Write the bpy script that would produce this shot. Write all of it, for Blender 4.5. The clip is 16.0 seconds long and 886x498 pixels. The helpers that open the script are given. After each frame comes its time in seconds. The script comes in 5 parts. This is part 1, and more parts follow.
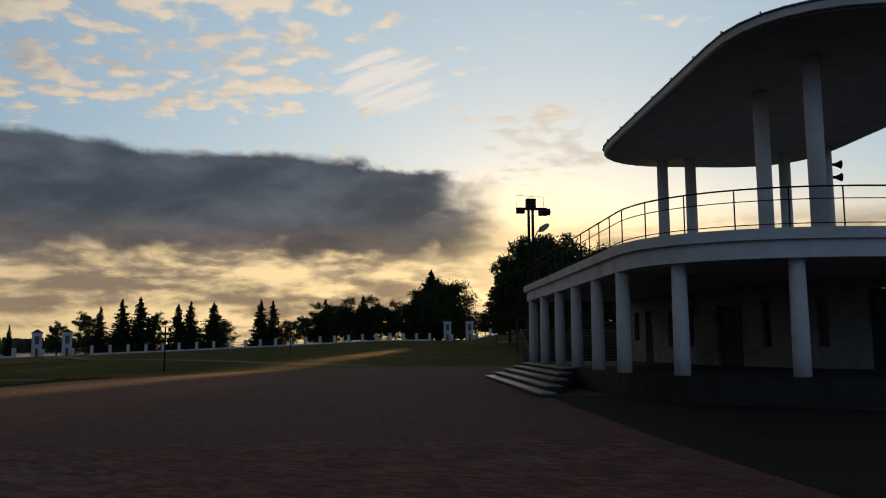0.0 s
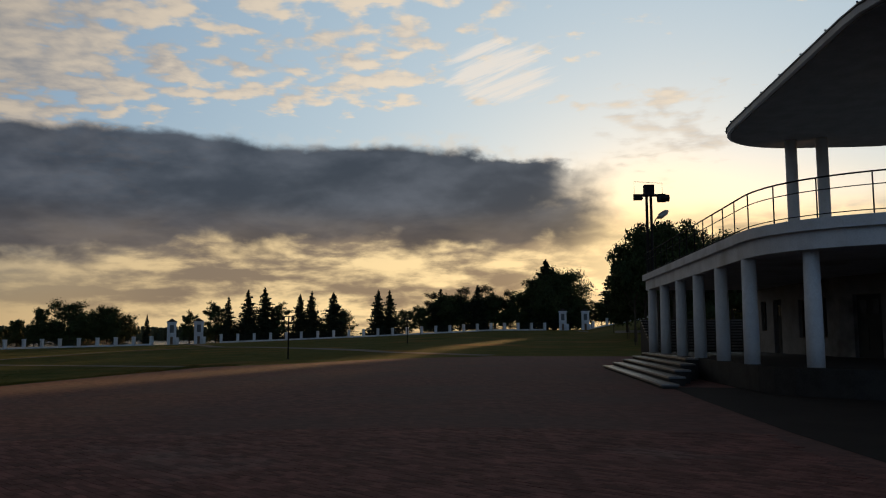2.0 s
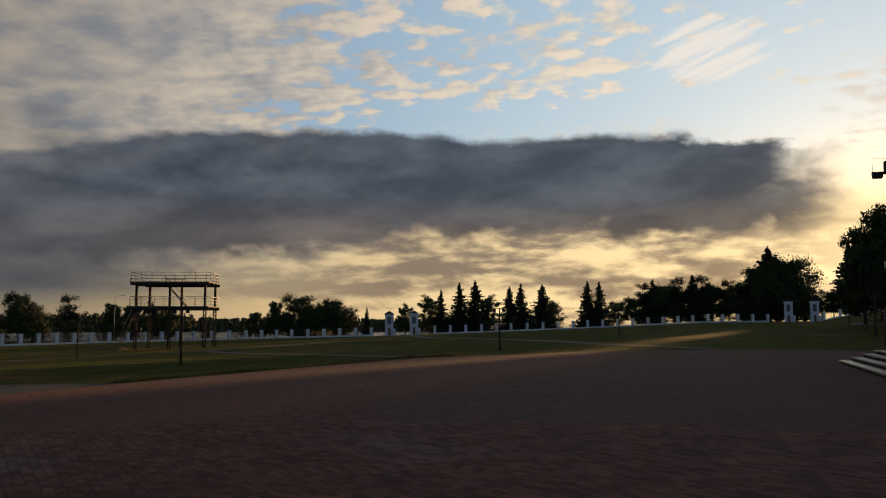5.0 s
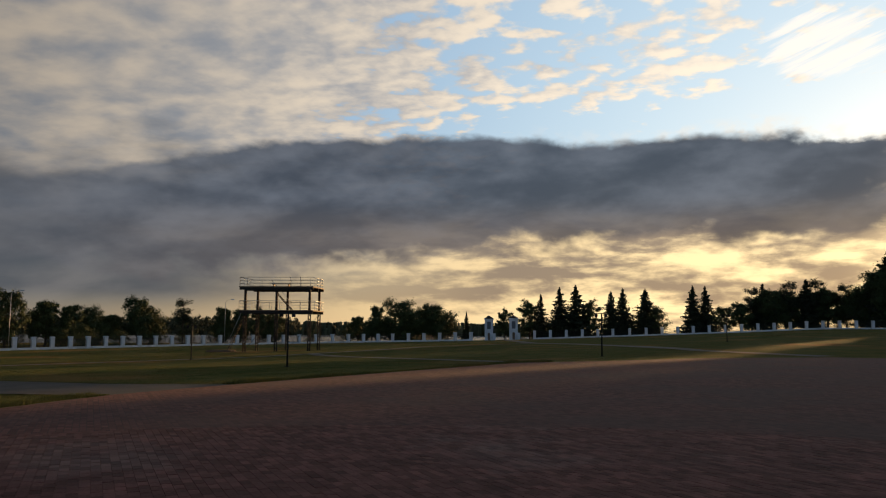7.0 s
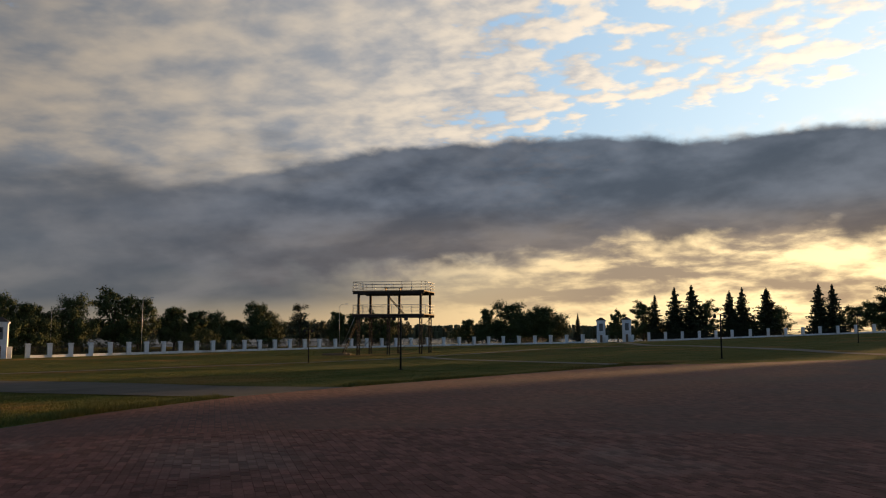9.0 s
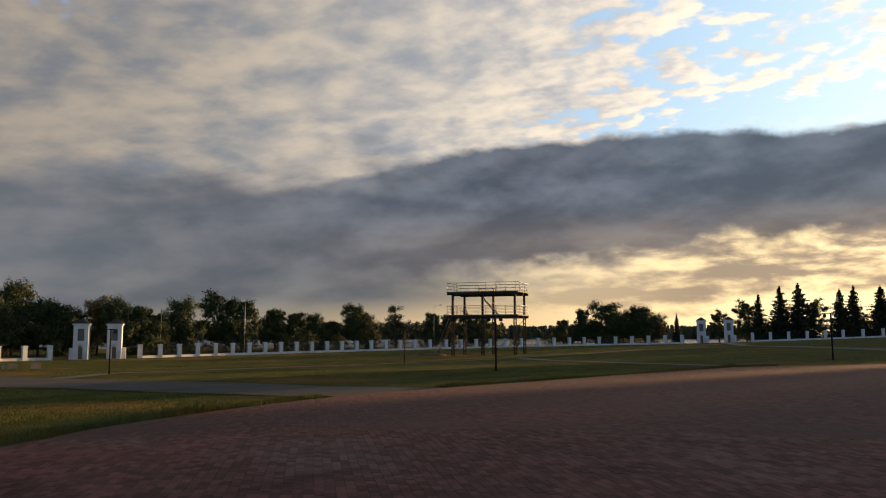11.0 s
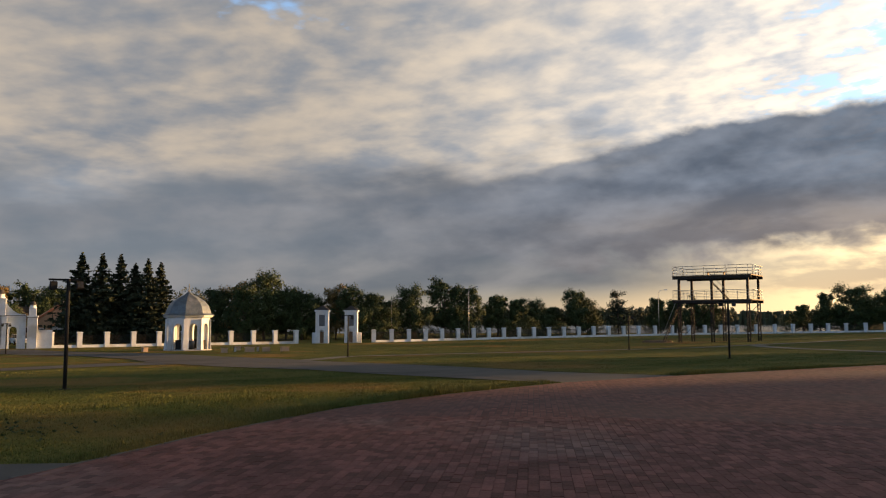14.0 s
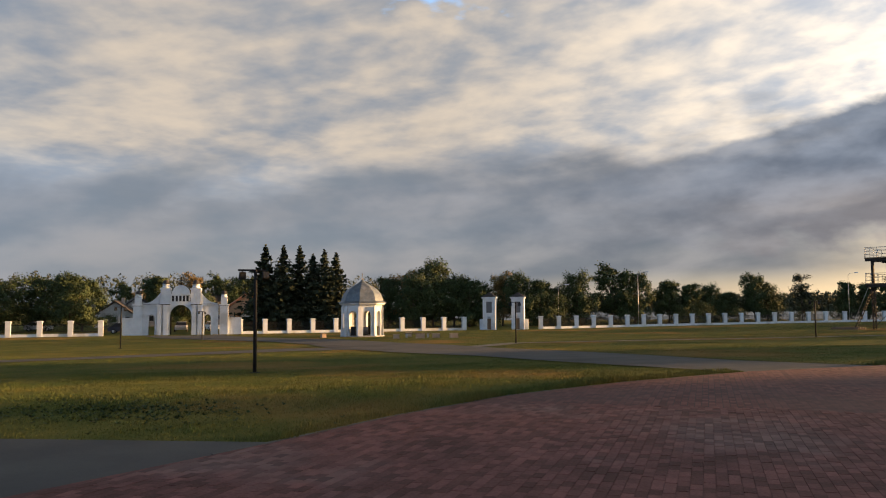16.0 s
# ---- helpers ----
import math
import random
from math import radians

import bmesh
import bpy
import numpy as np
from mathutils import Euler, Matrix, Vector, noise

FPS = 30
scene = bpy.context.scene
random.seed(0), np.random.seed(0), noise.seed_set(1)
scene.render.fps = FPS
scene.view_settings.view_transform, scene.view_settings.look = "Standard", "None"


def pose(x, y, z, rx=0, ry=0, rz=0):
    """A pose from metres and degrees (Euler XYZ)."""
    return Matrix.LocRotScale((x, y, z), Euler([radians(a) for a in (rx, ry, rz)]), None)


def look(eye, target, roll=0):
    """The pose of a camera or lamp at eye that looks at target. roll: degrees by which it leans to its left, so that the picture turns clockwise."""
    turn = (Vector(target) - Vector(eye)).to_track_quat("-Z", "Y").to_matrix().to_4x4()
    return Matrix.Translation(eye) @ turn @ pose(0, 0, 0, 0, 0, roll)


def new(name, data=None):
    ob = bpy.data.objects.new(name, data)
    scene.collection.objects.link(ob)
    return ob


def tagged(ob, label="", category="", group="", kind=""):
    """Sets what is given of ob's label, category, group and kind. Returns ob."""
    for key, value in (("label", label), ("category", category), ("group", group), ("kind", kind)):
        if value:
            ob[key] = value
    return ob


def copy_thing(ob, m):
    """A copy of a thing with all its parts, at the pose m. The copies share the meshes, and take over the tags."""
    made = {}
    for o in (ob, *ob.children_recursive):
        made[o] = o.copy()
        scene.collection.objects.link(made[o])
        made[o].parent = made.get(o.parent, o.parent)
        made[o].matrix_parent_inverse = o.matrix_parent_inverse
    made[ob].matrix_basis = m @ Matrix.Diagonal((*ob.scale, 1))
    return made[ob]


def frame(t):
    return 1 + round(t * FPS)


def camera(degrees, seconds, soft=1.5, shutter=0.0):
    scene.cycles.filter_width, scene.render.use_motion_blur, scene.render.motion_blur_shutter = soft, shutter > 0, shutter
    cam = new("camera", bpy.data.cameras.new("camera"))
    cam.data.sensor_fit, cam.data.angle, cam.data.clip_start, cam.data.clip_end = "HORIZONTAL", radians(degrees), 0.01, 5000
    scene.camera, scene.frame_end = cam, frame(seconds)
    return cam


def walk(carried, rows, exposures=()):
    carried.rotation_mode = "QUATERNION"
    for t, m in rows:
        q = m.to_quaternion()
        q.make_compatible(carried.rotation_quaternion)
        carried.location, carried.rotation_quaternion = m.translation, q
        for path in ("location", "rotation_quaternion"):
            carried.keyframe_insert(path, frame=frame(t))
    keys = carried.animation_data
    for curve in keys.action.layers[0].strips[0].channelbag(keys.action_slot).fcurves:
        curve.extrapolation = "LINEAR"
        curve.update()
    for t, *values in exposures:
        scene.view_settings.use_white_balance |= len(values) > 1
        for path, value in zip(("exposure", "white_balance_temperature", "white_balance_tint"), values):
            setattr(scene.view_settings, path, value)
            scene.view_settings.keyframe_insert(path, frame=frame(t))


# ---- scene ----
FOV = 57.25
EYE = 1.6
cam = camera(FOV, 16.0, soft=1.1)
# seconds, x, y, yaw, pitch, roll: a slow turn to the left at arm's length
ROWS = [
    (0.0, -0.000, 0.000, 0.00, 6.73, 0.26),
    (0.5, -0.014, 0.015, 1.96, 6.60, 0.08),
    (1.0, -0.031, 0.031, 4.09, 6.43, 0.04),
    (1.5, -0.047, 0.046, 6.14, 6.20, 0.14),
    (2.0, -0.062, 0.059, 8.03, 6.02, 0.07),
    (2.5, -0.080, 0.073, 10.16, 5.86, -0.03),
    (3.0, -0.101, 0.089, 12.66, 5.68, -0.05),
    (3.5, -0.127, 0.106, 15.55, 5.57, -0.14),
    (4.0, -0.152, 0.121, 18.20, 5.39, -0.01),
    (6.5, -0.247, 0.164, 27.98, 5.79, -0.43),
    (7.0, -0.263, 0.170, 29.60, 5.75, -0.40),
    (7.5, -0.279, 0.174, 31.14, 5.81, -0.32),
    (8.0, -0.298, 0.180, 32.97, 5.89, -0.21),
    (8.5, -0.320, 0.185, 35.16, 5.86, -0.13),
    (9.0, -0.343, 0.190, 37.33, 5.91, -0.03),
    (11.5, -0.437, 0.199, 46.16, 5.92, 0.13),
    (12.0, -0.465, 0.199, 48.77, 5.82, 0.21),
    (12.5, -0.488, 0.198, 50.93, 5.59, 0.19),
    (13.0, -0.518, 0.196, 53.74, 5.41, 0.05),
    (13.5, -0.550, 0.192, 56.79, 5.18, -0.08),
    (14.0, -0.577, 0.187, 59.36, 4.99, 0.05),
    (14.5, -0.604, 0.181, 61.89, 4.76, 0.18),
    (15.0, -0.644, 0.169, 65.85, 4.55, 0.28),
    (15.5, -0.673, 0.158, 68.75, 4.33, 0.34),
    (16.0, -0.696, 0.149, 71.01, 4.09, 0.31),
]
EXPOSURES = [(0.0, -0.05), (4.0, -0.06), (6.5, 0.32), (9.0, 0.57), (12.5, 0.97), (14.0, 1.2), (16.0, 1.52)]
walk(cam, [(t, pose(x, y, EYE, 90 + pitch, roll, yaw)) for t, x, y, yaw, pitch, roll in ROWS], EXPOSURES)

# ---- sky ----
SUN_AZ, SUN_EL = -7.4, 4.4   # degrees, azimuth counted to the left of +y
GLOW_AZ = -6.0               # middle of the bright sky round the sun


class Val:
    """A socket of a node tree with arithmetic."""

    def __init__(self, tree, socket):
        self.tree, self.socket = tree, socket

    def op(self, kind, *others):
        node = self.tree.nodes.new("ShaderNodeMath")
        node.operation = kind
        for i, o in enumerate((self, *others)):
            if isinstance(o, Val):
                self.tree.links.new(o.socket, node.inputs[i])
            else:
                node.inputs[i].default_value = o
        return Val(self.tree, node.outputs[0])

    def __add__(self, o): return self.op("ADD", o)
    def __sub__(self, o): return self.op("SUBTRACT", o)
    def __mul__(self, o): return self.op("MULTIPLY", o)
    def __truediv__(self, o): return self.op("DIVIDE", o)

    def smooth(self, a, b):
        node = self.tree.nodes.new("ShaderNodeMapRange")
        node.interpolation_type = "SMOOTHSTEP"
        self.tree.links.new(self.socket, node.inputs["Value"])
        node.inputs["From Min"].default_value, node.inputs["From Max"].default_value = a, b
        return Val(self.tree, node.outputs["Result"])


def vec(tree, *xyz):
    node = tree.nodes.new("ShaderNodeCombineXYZ")
    for i, v in enumerate(xyz):
        if isinstance(v, Val):
            tree.links.new(v.socket, node.inputs[i])
        else:
            node.inputs[i].default_value = v
    return Val(tree, node.outputs[0])


def fbm(tree, where, scale, detail=5, rough=0.55, distortion=0.0):
    node = tree.nodes.new("ShaderNodeTexNoise")
    tree.links.new(where.socket, node.inputs["Vector"])
    node.inputs["Scale"].default_value, node.inputs["Detail"].default_value = scale, detail
    node.inputs["Roughness"].default_value, node.inputs["Distortion"].default_value = rough, distortion
    return Val(tree, node.outputs["Fac"])


def blend(tree, fac, a, b, kind="MIX"):
    node = tree.nodes.new("ShaderNodeMix")
    node.data_type, node.blend_type, node.clamp_factor = "RGBA", kind, True
    for i, v in ((0, fac), (6, a), (7, b)):
        if isinstance(v, Val):
            tree.links.new(v.socket, node.inputs[i])
        else:
            node.inputs[i].default_value = v if i == 0 else (*v, 1)
    return Val(tree, node.outputs[2])


def make_sky():
    world = bpy.data.worlds.new("evening_sky")
    scene.world = world
    world.use_nodes = True
    tree = world.node_tree
    tree.nodes.clear()
    coord = tree.nodes.new("ShaderNodeTexCoord")
    sep = tree.nodes.new("ShaderNodeSeparateXYZ")
    tree.links.new(coord.outputs["Generated"], sep.inputs[0])
    x, y, z = (Val(tree, sep.outputs[i]) for i in range(3))
    az = (x * -1.0).op("ARCTAN2", y) * 57.2958
    el = z.op("ARCSINE") * 57.2958
    up = z.op("MAXIMUM", 0.0)
    # angular distance from the sun, in degrees
    sx, sy, sz = (math.sin(radians(-GLOW_AZ)) * math.cos(radians(SUN_EL)), math.cos(radians(GLOW_AZ)) * math.cos(radians(SUN_EL)), math.sin(radians(SUN_EL)))
    away = (x * sx + y * sy + z * sz).op("MINIMUM", 1.0).op("ARCCOSINE") * 57.2958
    near = away.smooth(84.0, 12.0)
    glow = away.smooth(80.0, 12.0)
    fx, fy = x / (up + 0.09), y / (up + 0.09)      # a cloud deck overhead
    flat = vec(tree, fx, fy, 0.0)

    def relief(scale, shift, detail, rough, distortion, layer=0.0):
        """Billows and how far each spot faces the sunset, for a lit and a shaded side."""
        a = fbm(tree, vec(tree, fx, fy, layer), scale, detail, rough, distortion)
        b = fbm(tree, vec(tree, fx + 0.25 * shift, fy + shift, layer), scale, detail, rough, distortion)
        return a, a - b

    def edge_on(sa, se, seed, detail=5, rough=0.55, distortion=0.3, lean=0.0):
        """Clouds seen from the side, far off: sa and se cycles for each degree across and up."""
        return fbm(tree, vec(tree, az * sa, (el + az * lean) * se, seed), 1.0, detail, rough, distortion)

    def spot(a, e, wa, we):
        """1 in the middle of an oval patch of sky, 0 outside."""
        da, de = (az - a) / wa, (el - e) / we
        return (da * da + de * de).smooth(1.0, 0.0)

    # clear air
    sky = tree.nodes.new("ShaderNodeTexSky")
    sky.sky_type, sky.sun_disc = "NISHITA", False
    sky.sun_elevation, sky.sun_rotation = radians(SUN_EL), radians(-SUN_AZ)
    low = blend(tree, away.smooth(66.0, 14.0), (0.088, 0.092, 0.100), (0.95, 0.68, 0.34))
    high = blend(tree, away.smooth(64.0, 10.0), (0.115, 0.195, 0.33), (0.36, 0.49, 0.59))
    col = blend(tree, el.smooth(1.0, 13.0), low, high)
    col = blend(tree, 0.04, col, Val(tree, sky.outputs[0]), "ADD")
    # high broken clouds: small puffs, closing to a lumpy deck on the left
    n1 = fbm(tree, flat, 0.9, 5, 0.55, 0.2)
    p1, face1 = relief(9.5, 0.03, 4, 0.5, 0.12)
    p2, face2 = relief(2.6, 0.09, 5, 0.5, 0.2, 4.0)
    rolls = edge_on(0.06, 0.26, 11.0, 5, 0.5, 0.2, 0.22)
    lump = edge_on(0.19, 0.38, 13.0, 5, 0.5, 0.2, 0.1)
    side = lump - fbm(tree, vec(tree, az * 0.19 - 0.24, (el + az * 0.1) * 0.38 + 0.20, 13.0), 1.0, 5, 0.5, 0.2)
    rest = az.smooth(-25.0, -60.0)
    fine = (p1 - 0.5) * (az.smooth(30.0, 60.0) * -0.42 + 1.0) * (spot(-7.0, 12.0, 13.0, 6.0) * -0.6 + 1.0)
    cover = fine * 0.62 + 0.31 + n1 * 0.2 + p2 * 0.18 - 0.085 + az.smooth(-2.0, 14.0) * 0.108 + az.smooth(24.0, 44.0) * 0.21 + rest * 0.15
    cover = cover - el.smooth(16.4, 14.4) * az.smooth(40.0, 22.0) * 0.13 - spot(71.0, 21.5, 14.0, 3.6) * 0.16 - spot(37.0, 15.0, 5.0, 1.6) * 0.08
    cover = cover + spot(-7.0, 12.5, 12.0, 5.5) * 0.20
    cover = cover.smooth(0.482, 0.585)
    lit = blend(tree, glow, (0.250, 0.212, 0.172), (0.86, 0.74, 0.59))
    grey = blend(tree, glow, (0.100, 0.112, 0.131), (0.39, 0.40, 0.425))
    tone = face1 * 0.7 * az.smooth(52.0, 30.0) + fine * 0.52 + face2 * 0.75 + (rolls - 0.5) * az.smooth(28.0, 60.0) * 1.25 + ((lump - 0.5) * 0.40 + side * 0.55) * az.smooth(22.0, 42.0) * (az.smooth(60.0, 90.0) * -0.5 + 1.0) + (p2 - 0.5) * 0.4 + az.smooth(45.0, 8.0) * 0.12 - spot(-7.0, 11.5, 12.0, 5.0) * 0.16 - az.smooth(60.0, 100.0) * 0.06 + spot(66.0, 14.5, 20.0, 4.0) * 0.10 + 0.5
    cloud = blend(tree, tone.smooth(0.12, 0.90), grey, lit)
    col = blend(tree, cover * el.smooth(3.0, 11.0), col, cloud)
    # one feathery patch
    feather = edge_on(0.16, 1.5, 17.0, 5, 0.6, 0.5, 0.35)
    col = blend(tree, (feather + spot(3.9, 18.2, 5.0, 2.8) * 0.30 - 0.16).smooth(0.40, 0.66) * spot(3.9, 18.4, 6.0, 3.0).smooth(0.0, 0.5) * 0.75, col, (0.90, 0.80, 0.69))
    # far grey layer low down on the left
    n3 = edge_on(0.075, 0.26, 23.0, 5, 0.5, 0.15, 0.10)
    n6 = edge_on(0.17, 0.36, 29.0, 5, 0.5, 0.15)
    layer = az.smooth(28.0, 50.0) * (el + (n3 - 0.5) * 9.0 + (n6 - 0.5) * 4.0 + az.smooth(55.0, 95.0) * 2.0).smooth(13.2, 8.6) * (el + az.smooth(58.0, 84.0) * 2.6).smooth(0.5, 2.8)
    shade = (n3 * 0.5 + n6 * 0.5).smooth(0.36, 0.66)
    col = blend(tree, layer * 0.92, col, blend(tree, shade, blend(tree, az.smooth(50.0, 85.0), (0.050, 0.058, 0.072), (0.078, 0.090, 0.106)), (0.128, 0.124, 0.128)))
    # gold and brown lumps under the bank
    s1 = edge_on(0.14, 0.52, 31.0, 6, 0.55, 0.2)
    s2 = s1 - fbm(tree, vec(tree, az * 0.14 - 0.05, el * 0.52 + 0.16, 31.0), 1.0, 6, 0.55, 0.2)
    s3 = edge_on(0.42, 0.95, 37.0, 5, 0.55, 0.2)
    gold = blend(tree, away.smooth(66.0, 10.0), (0.27, 0.185, 0.12), (1.05, 0.78, 0.40))
    umber = blend(tree, near, (0.105, 0.095, 0.095), (0.215, 0.158, 0.115))
    under = (s1 * 0.6 + s3 * 0.25 - s2 * 0.9 + 0.075 + spot(22.0, 3.4, 16.0, 1.3) * 0.055 - el.smooth(2.6, 1.0) * 0.09).smooth(0.395, 0.59)
    col = blend(tree, el.smooth(9.4, 6.6) * az.smooth(50.0, 24.0) * 0.92, col, blend(tree, under, gold, umber))
    # the dark bank
    n4 = edge_on(0.08, 0.17, 41.0, 4, 0.45, 0.1)
    n5 = edge_on(0.27, 0.45, 43.0, 5, 0.5, 0.15)
    n7 = edge_on(0.75, 1.1, 47.0, 3, 0.5, 0.1)
    fray = az + (n4 - 0.5) * 7.0 + (n5 - 0.5) * 9.0 + (el - 9.0) * -0.35
    top = el * -1.0 + 13.5 + (n4 - 0.5) * 2.4 + (n5 - 0.5) * 1.7 + (n7 - 0.5) * 0.5 - fray.smooth(6.0, -6.0) * 2.1 - az.smooth(36.0, 64.0) * 4.6
    bottom = el - 6.2 - (n5 - 0.5) * 4.6 - (n4 - 0.5) * 3.0 + az.smooth(16.0, 44.0) * 2.2
    bank = top.smooth(-0.1, 0.6) * bottom.smooth(-0.5, 1.0) * fray.smooth(-5.5, 0.5) * (az.smooth(40.0, 70.0) * -0.85 + 1.0)
    turn = n5 - fbm(tree, vec(tree, az * 0.27, el * 0.45 + 0.22, 43.0), 1.0, 5, 0.5, 0.15)
    wisp = edge_on(0.12, 0.40, 53.0, 5, 0.52, 0.2, 0.06)
    inner = n4 * 0.35 + n6 * 0.35 + wisp * 0.3 + turn * 0.22 + spot(38.0, 10.5, 9.0, 2.6) * 0.04
    dark = blend(tree, inner.smooth(0.40, 0.66), (0.039, 0.050, 0.069), (0.102, 0.117, 0.145))
    dark = blend(tree, el.smooth(9.5, 5.5) * near * 0.9, dark, blend(tree, wisp.smooth(0.4, 0.65), (0.115, 0.092, 0.080), (0.205, 0.160, 0.125)))
    col = blend(tree, bank * 0.97, col, dark)
    # thin bright rim where the bank's top catches the light
    rim = top.smooth(-0.9, -0.1) * top.smooth(0.75, 0.0) * fray.smooth(-6.0, 0.0) * az.smooth(30.0, 6.0) * (n7.smooth(0.4, 0.65))
    col = blend(tree, rim * 0.35, col, (0.80, 0.66, 0.50))
    # glow round the hidden sun
    col = blend(tree, away.smooth(10.0, 1.0) * 0.6 * (bank * -0.8 + 1.0), col, (1.5, 1.1, 0.55))
    # the dome darkens overhead; unseen sky opposite the sunset is raised, bluer, as fill
    dusk = (el.smooth(22.0, 48.0) * -0.86 + 1.0) * (away.smooth(105.0, 140.0) * 0.34 + 1.0)
    col = blend(tree, 1.0, col, vec(tree, dusk * (away.smooth(95.0, 140.0) * -0.30 + 1.0), dusk, dusk * (away.smooth(95.0, 140.0) * 0.36 + 1.0)), "MULTIPLY")
    out = tree.nodes.new("ShaderNodeOutputWorld")
    bg = tree.nodes.new("ShaderNodeBackground")
    tree.links.new(col.socket, bg.inputs["Color"])
    bg.inputs["Strength"].default_value = 1.0
    tree.links.new(bg.outputs[0], out.inputs[0])


make_sky()
sun = new("sun", bpy.data.lights.new("sun", "SUN"))
sun.data.energy, sun.data.angle, sun.data.color = 5.5, radians(0.6), (1.0, 0.56, 0.22)
sun.matrix_world = look((math.sin(radians(-SUN_AZ)) * 300, math.cos(radians(SUN_AZ)) * 300, 300 * math.tan(radians(SUN_EL))), (0, 0, 0))


# ---- materials ----
def material(name, c1, c2, rough=0.7, scale=4.0, fine=40.0, bump=0.15, metal=0.0, c3=None, stretch=(1, 1, 1), where="Object", spread=0.0, gloss=0.3, deep=0.02):
    """Two colours mixed by coarse and fine noise, with relief; c3 tints large stains, spread varies pieces."""
    m = bpy.data.materials.new(name)
    m.use_nodes = True
    tree = m.node_tree
    bsdf = tree.nodes["Principled BSDF"]
    coord = tree.nodes.new("ShaderNodeTexCoord")
    mp = tree.nodes.new("ShaderNodeMapping")
    mp.inputs["Scale"].default_value = stretch
    tree.links.new(coord.outputs[where], mp.inputs[0])
    p = Val(tree, mp.outputs[0])
    a, b = fbm(tree, p, scale, 5, 0.6), fbm(tree, p, fine, 3, 0.6)
    col = blend(tree, (a * 0.6 + b * 0.4).smooth(0.36, 0.64), c1, c2)
    if c3:
        col = blend(tree, fbm(tree, p, scale * 0.23, 4, 0.6).smooth(0.52, 0.68), col, c3)
    if spread:
        info = tree.nodes.new("ShaderNodeObjectInfo")
        geo = tree.nodes.new("ShaderNodeNewGeometry")
        rnd = (Val(tree, info.outputs["Random"]) + Val(tree, geo.outputs["Random Per Island"])).op("FRACT")
        hsv = tree.nodes.new("ShaderNodeHueSaturation")
        tree.links.new(col.socket, hsv.inputs["Color"])
        tree.links.new((rnd * (2 * spread) + (1.0 - spread)).socket, hsv.inputs["Value"])
        col = Val(tree, hsv.outputs[0])
    tree.links.new(col.socket, bsdf.inputs["Base Color"])
    tree.links.new((b * 0.25 + (rough - 0.12)).socket, bsdf.inputs["Roughness"])
    bsdf.inputs["Metallic"].default_value = metal
    bsdf.inputs["Specular IOR Level"].default_value = gloss
    bn = tree.nodes.new("ShaderNodeBump")
    bn.inputs["Strength"].default_value, bn.inputs["Distance"].default_value = bump, deep
    tree.links.new((a * 0.4 + b * 0.6).socket, bn.inputs["Height"])
    tree.links.new(bn.outputs[0], bsdf.inputs["Normal"])
    return m


WHITE = material("white_paint", (0.68, 0.705, 0.73), (0.55, 0.575, 0.60), 0.75, 1.1, 22, 0.15, c3=(0.42, 0.425, 0.42))
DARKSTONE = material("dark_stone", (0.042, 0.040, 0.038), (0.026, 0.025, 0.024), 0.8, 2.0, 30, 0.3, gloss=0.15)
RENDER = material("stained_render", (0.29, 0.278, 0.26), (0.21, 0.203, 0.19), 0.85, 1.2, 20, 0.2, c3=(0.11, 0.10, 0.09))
CONCRETE = material("concrete", (0.42, 0.41, 0.40), (0.30, 0.295, 0.29), 0.85, 2.0, 35, 0.3, c3=(0.22, 0.21, 0.20))
SOFFIT = material("soffit_grey", (0.22, 0.22, 0.22), (0.17, 0.17, 0.17), 0.9, 1.5, 25, 0.1)
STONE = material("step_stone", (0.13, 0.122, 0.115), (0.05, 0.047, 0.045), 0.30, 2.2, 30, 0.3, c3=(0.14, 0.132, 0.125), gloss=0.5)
STEEL = material("dark_steel", (0.012, 0.012, 0.013), (0.02, 0.019, 0.018), 0.75, 6, 60, 0.1, gloss=0.15)
RUST = material("weathered_steel", (0.05, 0.04, 0.033), (0.025, 0.022, 0.021), 0.8, 5, 50, 0.15, gloss=0.15)
RAILS = material("galvanised_rail", (0.48, 0.47, 0.45), (0.36, 0.35, 0.33), 0.45, 5, 50, 0.1, metal=0.6)
TIN = material("tin_roof", (0.17, 0.195, 0.215), (0.11, 0.13, 0.15), 0.5, 2.0, 25, 0.1, metal=0.2, c3=(0.27, 0.28, 0.29))
WOOD = material("old_wood", (0.20, 0.13, 0.08), (0.12, 0.08, 0.05), 0.75, 4, 40, 0.3, stretch=(1, 1, 0.1))
BARK = material("bark", (0.09, 0.065, 0.045), (0.05, 0.038, 0.03), 0.9, 6, 40, 0.5, stretch=(1, 1, 0.3))
LAWN = material("lawn", (0.076, 0.094, 0.024), (0.145, 0.130, 0.037), 0.95, 0.35, 14, 1.0, c3=(0.225, 0.140, 0.046), gloss=0.03, deep=0.12)
BLADES = material("grass_blades", (0.066, 0.090, 0.023), (0.125, 0.118, 0.034), 0.85, 0.35, 3, 0.0, c3=(0.225, 0.140, 0.046), spread=0.3, gloss=0.1)
ASPHALT = material("path_asphalt", (0.075, 0.073, 0.072), (0.108, 0.103, 0.097), 0.9, 0.7, 60, 0.3, c3=(0.06, 0.058, 0.057), gloss=0.15)
PALE = material("pale_gravel", (0.22, 0.20, 0.17), (0.15, 0.14, 0.12), 0.95, 0.8, 40, 0.4, gloss=0.1)
DARKGROUND = material("dark_ground", (0.021, 0.018, 0.017), (0.031, 0.026, 0.024), 0.9, 0.8, 60, 0.3, gloss=0.1)
